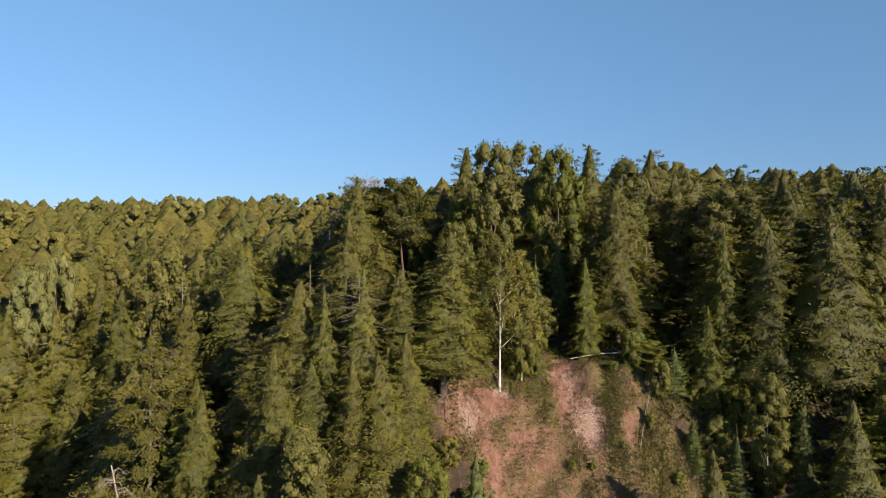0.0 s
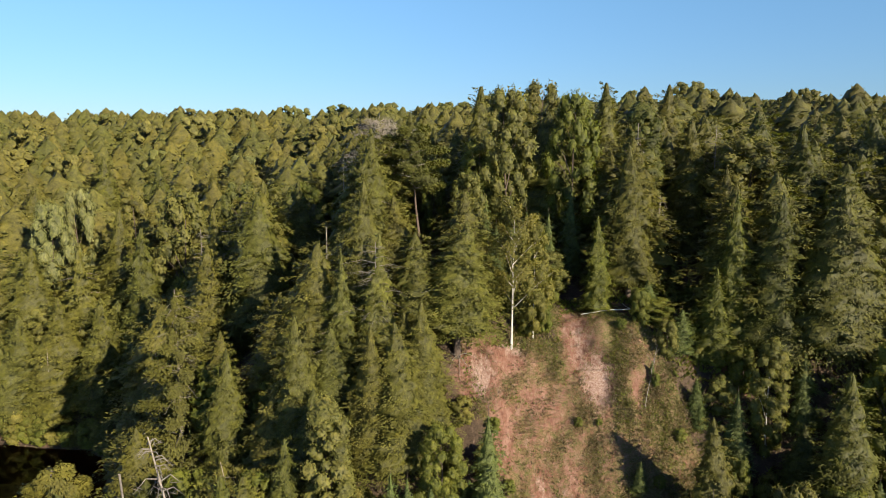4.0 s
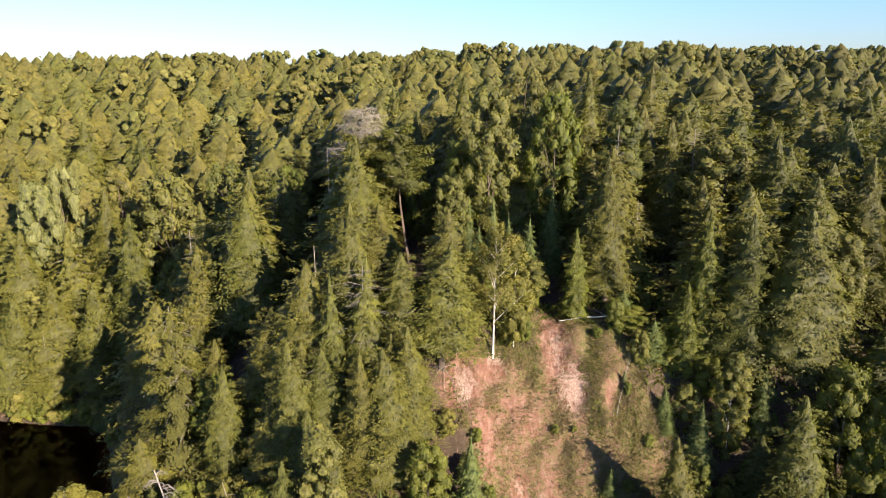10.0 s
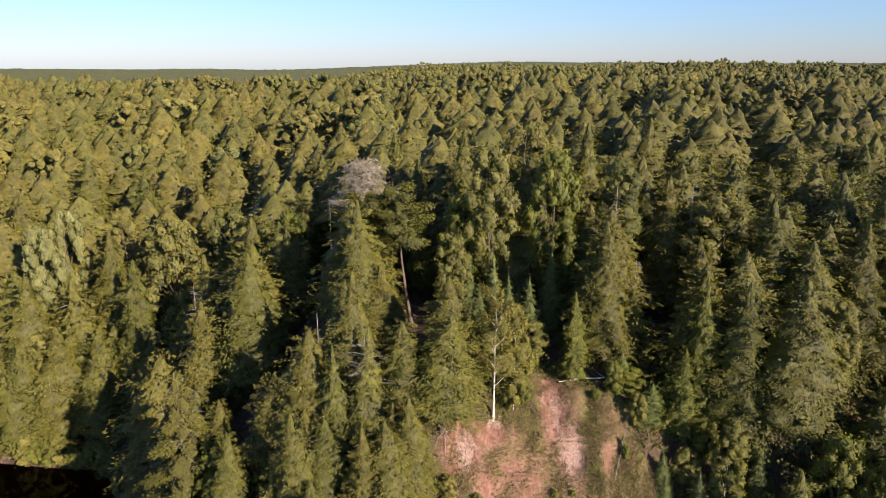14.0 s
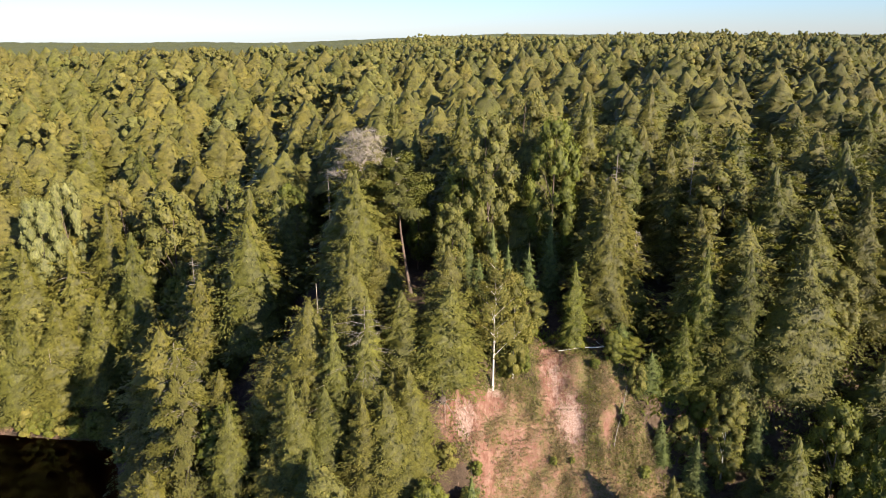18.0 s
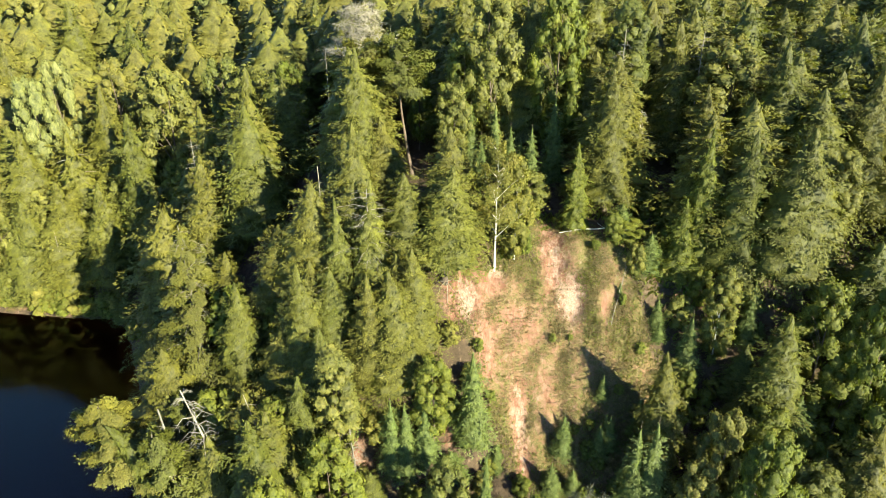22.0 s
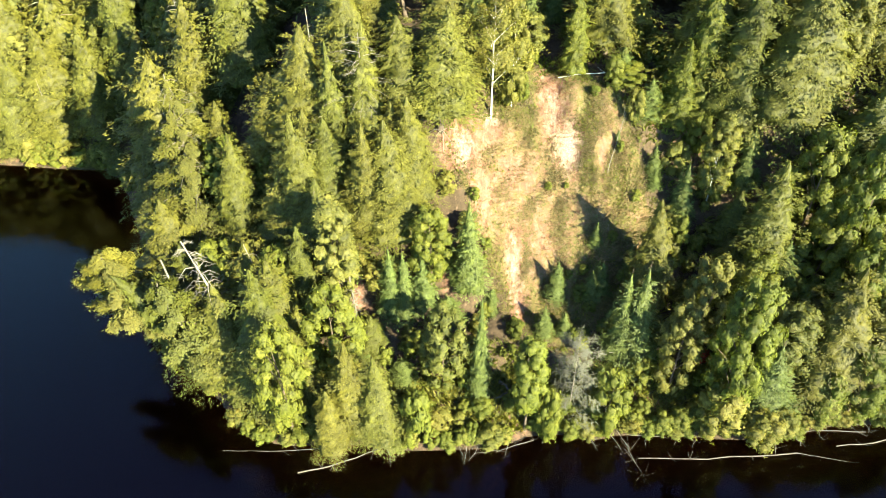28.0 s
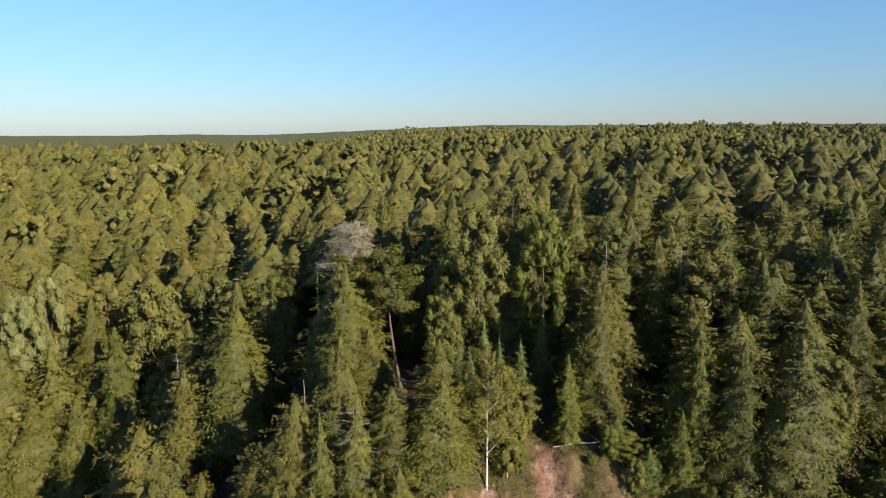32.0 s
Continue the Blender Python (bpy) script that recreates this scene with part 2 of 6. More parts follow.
def ground_material():
    m, t, out = node_mat("ground")
    geo = t.nodes.new("ShaderNodeNewGeometry")
    big, mid, fine, tiny = noise_tex(t, 0.22, 6, 0.6), noise_tex(t, 0.8, 8, 0.75), noise_tex(t, 1.5, 8, 0.8), noise_tex(t, 6.0, 5, 0.7)
    litter = ramp(t, [(0.3, (0.045, 0.032, 0.020)), (0.6, (0.10, 0.07, 0.045)), (0.8, (0.13, 0.12, 0.05))])
    t.links.new(fine.outputs[0], litter.inputs[0])
    soil = ramp(t, [(0.28, (0.100, 0.042, 0.027)), (0.43, (0.178, 0.087, 0.057)), (0.56, (0.244, 0.136, 0.094)), (0.72, (0.312, 0.203, 0.149))])
    streak_map = t.nodes.new("ShaderNodeMapping")
    streak_map.inputs["Scale"].default_value = (1.9, 0.9, 0.9)
    co = t.nodes.new("ShaderNodeTexCoord")
    t.links.new(co.outputs["Object"], streak_map.inputs[0])
    streak = t.nodes.new("ShaderNodeTexNoise")
    streak.inputs["Scale"].default_value, streak.inputs["Detail"].default_value, streak.inputs["Roughness"].default_value = 1.0, 8.0, 0.72
    t.links.new(streak_map.outputs[0], streak.inputs["Vector"])
    t.links.new(streak.outputs[0], soil.inputs[0])
    herb = ramp(t, [(0.32, (0.063, 0.064, 0.018)), (0.46, (0.113, 0.105, 0.033)), (0.58, (0.164, 0.126, 0.056)), (0.74, (0.217, 0.146, 0.087))])
    t.links.new(tiny.outputs[0], herb.inputs[0])
    pale = ramp(t, [(0.3, (0.197, 0.104, 0.072)), (0.5, (0.302, 0.202, 0.152)), (0.7, (0.380, 0.292, 0.232))])
    t.links.new(tiny.outputs[0], pale.inputs[0])
    bare, scar, slope_open = (t.nodes.new("ShaderNodeAttribute") for _ in range(3))
    bare.attribute_name, scar.attribute_name, slope_open.attribute_name = "bare", "scar", "open"

    def broken(attr, tex, amount):
        s = t.nodes.new("ShaderNodeMath")
        s.operation = "MULTIPLY_ADD"
        t.links.new(tex.outputs[0], s.inputs[0])
        s.inputs[1].default_value = amount
        t.links.new(attr.outputs["Fac"], s.inputs[2])
        r = t.nodes.new("ShaderNodeMapRange")
        r.inputs[1].default_value, r.inputs[2].default_value = 0.5 + amount * 0.40, 0.5 + amount * 0.60
        t.links.new(s.outputs[0], r.inputs[0])
        return r.outputs[0]
    a = mixed(t, litter.outputs[0], herb.outputs[0], broken(slope_open, big, 0.8))
    a = mixed(t, a, soil.outputs[0], broken(bare, fine, 3.0))
    a = mixed(t, a, pale.outputs[0], broken(scar, streak, 2.6))
    sep = t.nodes.new("ShaderNodeSeparateXYZ")
    t.links.new(geo.outputs["Position"], sep.inputs[0])
    # bed colour darkens with depth, standing in for light lost in deep water
    bed_light = t.nodes.new("ShaderNodeMapRange")
    bed_light.inputs[1].default_value, bed_light.inputs[2].default_value = -1.1, 0.0
    t.links.new(sep.outputs["Z"], bed_light.inputs[0])
    a = mixed(t, (0.010, 0.005, 0.004), a, bed_light.outputs[0])
    p = t.nodes.new("ShaderNodeBsdfPrincipled")
    p.inputs["Roughness"].default_value = 0.95
    p.inputs["Specular IOR Level"].default_value = 0.15
    t.links.new(a, p.inputs["Base Color"])
    b = t.nodes.new("ShaderNodeBump")
    b.inputs["Strength"].default_value, b.inputs["Distance"].default_value = 0.9, 0.25
    t.links.new(fine.outputs[0], b.inputs["Height"])
    b2 = t.nodes.new("ShaderNodeBump")
    b2.inputs["Strength"].default_value, b2.inputs["Distance"].default_value = 0.6, 0.06
    t.links.new(tiny.outputs[0], b2.inputs["Height"])
    t.links.new(b.outputs[0], b2.inputs["Normal"])
    t.links.new(b2.outputs[0], p.inputs["Normal"])
    t.links.new(p.outputs[0], out.inputs[0])
    return m


def water_material():
    m, t, out = node_mat("river_water")
    n1, n2 = noise_tex(t, 0.5, 3), noise_tex(t, 2.6, 3)
    b1, b2 = t.nodes.new("ShaderNodeBump"), t.nodes.new("ShaderNodeBump")
    b1.inputs["Strength"].default_value, b1.inputs["Distance"].default_value = 0.25, 0.10
    b2.inputs["Strength"].default_value, b2.inputs["Distance"].default_value = 0.18, 0.03
    t.links.new(n1.outputs[0], b1.inputs["Height"])
    t.links.new(n2.outputs[0], b2.inputs["Height"])
    t.links.new(b1.outputs[0], b2.inputs["Normal"])
    fr = t.nodes.new("ShaderNodeFresnel")
    fr.inputs["IOR"].default_value = 1.33
    t.links.new(b2.outputs[0], fr.inputs["Normal"])
    tr = t.nodes.new("ShaderNodeBsdfTransparent")
    tr.inputs[0].default_value = (0.76, 0.40, 0.20, 1)
    gl = t.nodes.new("ShaderNodeBsdfGlossy")
    gl.inputs["Roughness"].default_value = 0.06
    t.links.new(b2.outputs[0], gl.inputs["Normal"])
    mx = t.nodes.new("ShaderNodeMixShader")
    t.links.new(fr.outputs[0], mx.inputs[0])
    t.links.new(tr.outputs[0], mx.inputs[1])
    t.links.new(gl.outputs[0], mx.inputs[2])
    t.links.new(mx.outputs[0], out.inputs[0])
    return m


GROUND, WATER = ground_material(), water_material()

# ---- the lie of the land ----
SHORE = np.array([(420, 40), (200, 44), (90, 46), (60, 45.5), (45, 45.0), (38, 44.2), (32, 43.0), (25, 43.6), (20, 43.8), (15, 43.4), (11, 44.3), (5, 42.6), (-3, 42.3), (-9, 43.2), (-15, 43.0),
                  (-19, 44), (-22, 47), (-25.5, 51), (-29.5, 56), (-34, 64), (-40, 75), (-45, 85), (-48, 91), (-52, 94), (-58, 94.5), (-69, 96), (-90, 99), (-160, 106), (-420, 130)], float)


def smooth(a, b, v):
    u = np.clip((v - a) / (b - a), 0, 1)
    return u * u * (3 - 2 * u)


def inland(x, y):
    """Metres from the waterline, positive on land."""
    x, y = np.asarray(x, float), np.asarray(y, float)
    best, sign = np.full(x.shape, 1e9), np.ones(x.shape)
    for (ax, ay), (bx, by) in zip(SHORE[:-1], SHORE[1:]):
        ux, uy = bx - ax, by - ay
        k = np.clip(((x - ax) * ux + (y - ay) * uy) / (ux * ux + uy * uy), 0, 1)
        d = np.hypot(x - ax - k * ux, y - ay - k * uy)
        near = d < best
        best = np.where(near, d, best)
        sign = np.where(near, np.where(ux * (y - ay) - uy * (x - ax) < 0, 1.0, -1.0), sign)
    return best * sign


def wave(x, y, s, seed):
    """Cheap smooth noise, about -1 to 1."""
    r = np.random.RandomState(seed)
    v = 0.0
    for k in range(5):
        a, p, f = r.uniform(0, 6.283), r.uniform(0, 6.283), s * r.uniform(0.6, 1.7)
        v = v + np.sin((x * math.cos(a) + y * math.sin(a)) * f + p)
    return v / 2.6


FRONT = ((-400, -40, -8, -3, 0, 1.2, 6, 10, 16, 21.5, 25, 29, 40, 60, 110, 300, 4000), (-6, -5, -1.6, -0.4, 0.0, 1.0, 3.2, 6.5, 15.0, 23.0, 26.0, 27.5, 29.0, 32.0, 37.5, 38.0, 38.0))
LEFT = ((-400, -40, -6, -2, 0, 1.2, 6, 12, 25, 60, 85, 110, 300, 4000), (-6, -5, -2.4, -1.0, 0.0, 1.0, 5.0, 10.5, 16.5, 26.0, 32.5, 36.5, 36.8, 36.8))


def height(x, y):
    x, y = np.asarray(x, float), np.asarray(y, float)
    d = inland(x, y)
    w = smooth(-42, -8, x)
    z = np.interp(d, *FRONT) * w + np.interp(d, *LEFT) * (1 - w)
    gully = np.exp(-((x - 27) / 6.0) ** 2) * smooth(8, 18, d) * (1 - smooth(26, 45, d))
    z = z - 3.2 * gully
    z = z + 5.0 * np.exp(-((x + 25) / 11.0) ** 2 - ((y - 74) / 17.0) ** 2) * smooth(1, 9, d)
    z = z - 20.0 * smooth(450, 2500, y) - 16.0 * smooth(210, 480, y) * smooth(0.0, 0.3, -x / np.maximum(np.abs(y), 1.0)) - 30.0 * smooth(480, 1500, y) * smooth(-0.1, 0.2, -x / np.maximum(np.abs(y), 1.0))
    rough = smooth(0, 6, d) * (1 - smooth(300, 900, d))
    return z + rough * (0.5 * wave(x, y, 0.25, 3) + 0.22 * wave(x, y, 0.9, 4)) + smooth(60, 200, d) * 1.6 * wave(x, y, 0.02, 5)


CLEARING = np.array([(0.5, 65.8), (5.6, 66.9), (9.6, 68.0), (10.3, 72.0), (13.2, 72.6), (16.8, 69.8), (20.0, 66.8), (21.4, 63.2), (22.8, 60.8), (22.0, 57.5), (17.5, 53.0), (12.5, 52.2), (8.0, 53.4), (6.0, 56.0), (4.2, 59.4), (3.2, 61.3), (1.2, 63.0)])


def inside(poly, x, y):
    x, y = np.asarray(x, float), np.asarray(y, float)
    c = np.zeros(x.shape, bool)
    for (ax, ay), (bx, by) in zip(poly, np.roll(poly, -1, 0)):
        hit = (ay > y) != (by > y)
        c ^= hit & (x < (bx - ax) * (y - ay) / (by - ay + 1e-12) + ax)
    return c


def edge_distance(poly, x, y):
    """Metres into a closed outline, negative outside."""
    best = np.full(np.shape(x), 1e9)
    for (ax, ay), (bx, by) in zip(poly, np.roll(poly, -1, 0)):
        ux, uy = bx - ax, by - ay
        k = np.clip(((x - ax) * ux + (y - ay) * uy) / (ux * ux + uy * uy), 0, 1)
        best = np.minimum(best, np.hypot(x - ax - k * ux, y - ay - k * uy))
    return np.where(inside(poly, x, y), best, -best)


def mesh_of(name, v, f, mat, smooth_faces=False, normals=None, bough=None):
    me = bpy.data.meshes.new(name)
    v, f = np.asarray(v, np.float32), np.asarray(f, np.int32)
    n, k = f.shape
    me.vertices.add(len(v))
    me.vertices.foreach_set("co", v.ravel())
    me.loops.add(n * k)
    me.loops.foreach_set("vertex_index", f.ravel())
    me.polygons.add(n)
    me.polygons.foreach_set("loop_start", np.arange(0, n * k, k, dtype=np.int32))
    me.update(calc_edges=True)
    me.polygons.foreach_set("use_smooth", np.full(n, smooth_faces or normals is not None))
    if normals is not None:
        me.normals_split_custom_set_from_vertices(np.asarray(normals, np.float32))
    me.materials.append(mat)
    if bough is not None:
        floats(me, "bough", bough)
    return me


def floats(me, name, values):
    a = me.attributes.new(name, "FLOAT", "POINT")
    a.data.foreach_set("value", np.asarray(values, np.float32))


def grid(xs, ys):
    gx, gy = np.meshgrid(xs, ys)
    nx, ny = len(xs), len(ys)
    i = (np.arange(ny - 1)[:, None] * nx + np.arange(nx - 1)).ravel()
    return gx.ravel(), gy.ravel(), np.stack([i, i + 1, i + nx + 1, i + nx], 1)


def steps(*spans):
    out = []
    for a, b, s in spans:
        out.append(np.arange(a, b, s))
    out.append([spans[-1][1]])
    return np.concatenate(out)


gx, gy, gf = grid(steps((-4000, -400, 400), (-400, -100, 25), (-100, -45, 3), (-45, -6, 1.2), (-6, 30, 0.4), (30, 70, 1.2), (70, 130, 4), (130, 400, 27), (400, 4000, 400)),
                  steps((-1500, -100, 350), (-100, 30, 13), (30, 46, 0.8), (46, 76, 0.4), (76, 110, 1.2), (110, 200, 5), (200, 500, 30), (500, 4700, 420)))
gz = height(gx, gy)
into = edge_distance(CLEARING, gx, gy)
gully_noise = wave(gx, gy * 0.35, 1.6, 8)
gz = gz + smooth(0, 2.5, into) * 0.22 * gully_noise + smooth(0, 1.5, into) * 0.10 * wave(gx, gy, 3.1, 9)
# eroded faces of bare soil on the slope
SCARS = ((12.1, 69.8, 1.6, 2.8, 1.0), (12.0, 67.2, 1.7, 2.4, 0.95), (13.7, 65.0, 1.9, 1.9, 1.0), (2.3, 63.9, 2.2, 2.1, 1.0), (4.6, 65.4, 2.6, 1.3, 0.95), (8.3, 63.0, 3.4, 1.5, 0.72), (4.4, 61.0, 1.3, 2.4, 0.95), (7.0, 61.5, 2.6, 2.0, 0.5),
         (7.9, 57.6, 1.1, 2.8, 0.95), (8.3, 54.8, 1.0, 1.8, 0.9), (10.8, 59.0, 1.6, 2.4, 0.62), (17.2, 64.0, 0.7, 2.0, 0.7), (27.0, 66.3, 1.6, 1.2, 0.9), (23.4, 66.8, 0.8, 0.7, 0.7), (-8.8, 53.5, 1.2, 3.0, 0.85), (0.7, 56.2, 0.8, 1.6, 0.7), (8.0, 46.0, 1.4, 1.5, 0.7), (21, 46.5, 3.0, 1.0, 0.6))
LUSH = ((8.2, 67.4, 2.0, 1.0), (9.8, 66.2, 0.8, 1.3), (15.6, 67.2, 1.1, 2.4), (15.8, 62.8, 0.7, 1.6), (19.4, 62.0, 1.6, 2.2), (5.6, 55.5, 1.4, 2.4), (12.6, 54.0, 3.0, 1.4), (1.6, 60.8, 1.2, 1.2), (18.0, 56.2, 4.4, 3.0))


def blots(rows, x, y):
    """How far some places lie within soft oval patches."""
    v = np.zeros(np.shape(x))
    for sx, sy, ra, rb, *k in rows:
        v = np.maximum(v, (k[0] if k else 1.0) * (1.15 - ((x - sx) / ra) ** 2 * 0.6 - ((y - sy) / rb) ** 2 * 0.6))
    return np.clip(v, 0, 1)


bare = np.maximum(blots(SCARS, gx, gy), 0.44 * smooth(-0.5, 1.0, into)) - 0.26 * blots(LUSH, gx, gy)
shore_d = inland(gx, gy)
bare = np.maximum(bare, 0.36 * np.exp(-((shore_d - 0.9) / 0.8) ** 2))
scar = np.zeros(len(gx))
for sx, sy, ra, rb, k in ((13.8, 64.9, 1.7, 1.9, 0.85), (12.3, 68.0, 1.2, 2.6, 0.5), (2.4, 63.6, 1.2, 1.6, 0.8), (5.6, 66.4, 1.6, 0.5, 0.8), (8.0, 57.0, 0.8, 2.6, 0.5)):
    scar = np.maximum(scar, k * (1.1 - ((gx - sx) / ra) ** 2 * 0.7 - ((gy - sy) / rb) ** 2 * 0.7))
gz = gz - 0.5 * np.clip(scar, 0, 1) - 0.25 * np.clip(bare, 0, 1) * smooth(-1, 2, into)
me = mesh_of("ground", np.stack([gx, gy, gz], 1), gf, GROUND, True)
floats(me, "bare", np.clip(bare, 0, 1))
floats(me, "scar", np.clip(scar, 0, 1))
floats(me, "open", smooth(-1.2, 1.2, into + 0.6 * wave(gx, gy, 0.9, 12)))
tagged(new("ground", me), "steep wooded river bank with a slope of bare red soil", "ground", kind="structure")
wx, wy, wf = grid(np.array([-4000, -400, -100, -30, 30, 100, 400, 4000.]), np.array([-1500, -300, -50, 0, 40, 80, 140.]))
tagged(new("water", mesh_of("water", np.stack([wx, wy, 0 * wx], 1), wf, WATER)), "dark still tannin-brown river", "river", kind="structure")


# ---- trees ----
def unit(v):
    return v / np.maximum(np.linalg.norm(v, axis=-1, keepdims=True), 1e-9)


def tubes(paths, sides=6):
    """One mesh of tapered round stems: each path is rows of x, y, z, radius."""
    vs, fs, n = [], [], 0
    for path in paths:
        path = np.asarray(path, float)
        c, r = path[:, :3], path[:, 3]
        d = unit(np.gradient(c, axis=0))
        ref = np.where(np.abs(d[:, 2:3]) > 0.8, [[1.0, 0, 0]], [[0, 0, 1.0]])
        a = unit(np.cross(d, ref))
        b = np.cross(d, a)
        k = np.arange(sides) * 2 * math.pi / sides
        ring = c[:, None] + r[:, None, None] * (np.cos(k)[None, :, None] * a[:, None] + np.sin(k)[None, :, None] * b[:, None])
        m = len(path)
        vs.append(ring.reshape(-1, 3))
        i, j = np.meshgrid(np.arange(m - 1), np.arange(sides), indexing="ij")
        jn = (j + 1) % sides
        fs.append(n + np.stack([i * sides + j, i * sides + jn, (i + 1) * sides + jn, (i + 1) * sides + j], -1).reshape(-1, 4))
        n += m * sides
    return np.concatenate(vs), np.concatenate(fs)


def trunk_path(rng, h, r, lean=0.02, wobble=0.12, n=7):
    z = np.linspace(0, 1, n)
    a = rng.uniform(0, 6.283)
    x = np.cumsum(rng.normal(0, wobble, n)) * 0.3 * z + lean * h * z ** 1.5 * math.cos(a)
    y = np.cumsum(rng.normal(0, wobble, n)) * 0.3 * z + lean * h * z ** 1.5 * math.sin(a)
    return np.stack([x, y, z * h - 0.5 * (z == 0), r * (1 - 0.92 * z) * (1 + 0.35 * (z == 0))], 1)


def outward(v, k, out, blend=0.52):
    """Turns leaf faces outward and gives their points normals between the crown's own round and the leaf's."""
    t = v.reshape(-1, k, 3)
    fn = unit(np.cross(t[:, 1] - t[:, 0], t[:, 2] - t[:, 0]))
    back = (fn * out).sum(1) < 0
    t[back] = t[back][:, ::-1]
    fn[back] *= -1
    n = unit(out * blend + fn * (1 - blend))
    return t.reshape(-1, 3), np.repeat(n, k, 0)


def sprays(p, along, side, l, w, sag):
    """Pointed triangles of needles."""
    a, b = p + side * (w / 2)[:, None], p - side * (w / 2)[:, None]
    c = p + along * l[:, None]
    c[:, 2] -= sag * l
    v = np.stack([a, b, c], 1).reshape(-1, 3)
    return v, np.arange(len(v)).reshape(-1, 3)


def vertex_normals(v, f):
    fn = np.cross(v[f[:, 1]] - v[f[:, 0]], v[f[:, 2]] - v[f[:, 0]])
    vn = np.zeros_like(v)
    for c in range(3):
        np.add.at(vn, f[:, c], fn)
    return unit(vn), fn


def fringe(rng, v, f, vn, bough, n, size, thin, reach, sag, lift_top=0.0, h=1.0, blend=0.6, needle=True):
    """Small sprays or leaves standing off a crown's surface, evenly over its area."""
    _, fn = vertex_normals(v, f)
    area = np.linalg.norm(fn, axis=1)
    k = rng.choice(len(f), n, p=area / area.sum())
    a, b = rng.uniform(0, 1, n), rng.uniform(0, 1, n)
    a, b = np.where(a + b > 1, 1 - a, a)[:, None], np.where(a + b > 1, 1 - b, b)[:, None]
    q = f[k]
    p = v[q[:, 0]] * (1 - a - b) + v[q[:, 1]] * a + v[q[:, 2]] * b
    nn = unit(vn[q[:, 0]] * (1 - a - b) + vn[q[:, 1]] * a + vn[q[:, 2]] * b)
    l = size * rng.uniform(0.55, 1.4, n)
    flat = rng.normal(0, 1, (n, 3))
    flat -= nn * (flat * nn).sum(1, keepdims=True)
    if needle:
        up = np.clip((p[:, 2:3] / h - 0.80) / 0.15, 0, 1)
        al = unit(nn * [0.55, 0.55, 0.15] + flat * 0.45 + up * [0, 0, lift_top] - (1 - up) * [0, 0, 0.40])
    else:
        al = unit(flat * 0.8 + nn * rng.uniform(-0.1, 0.7, (n, 1)))
    p = p + nn * (l * rng.uniform(-0.15, reach, n))[:, None] - al * (l * 0.4)[:, None]
    sd = unit(np.cross(al, unit(nn + rng.normal(0, 0.35, (n, 3)) + [0, 0, 0.35])))
    sv, sf = sprays(p, al, sd, l, l * thin * rng.uniform(0.7, 1.3, n), sag * rng.uniform(0, 1, n))
    sv, sn = outward(sv, 3, nn, blend)
    return sv, sf, sn, np.repeat(bough[q[:, 0]] * 0.7 + 0.3 * rng.uniform(0, 1, n), 3)


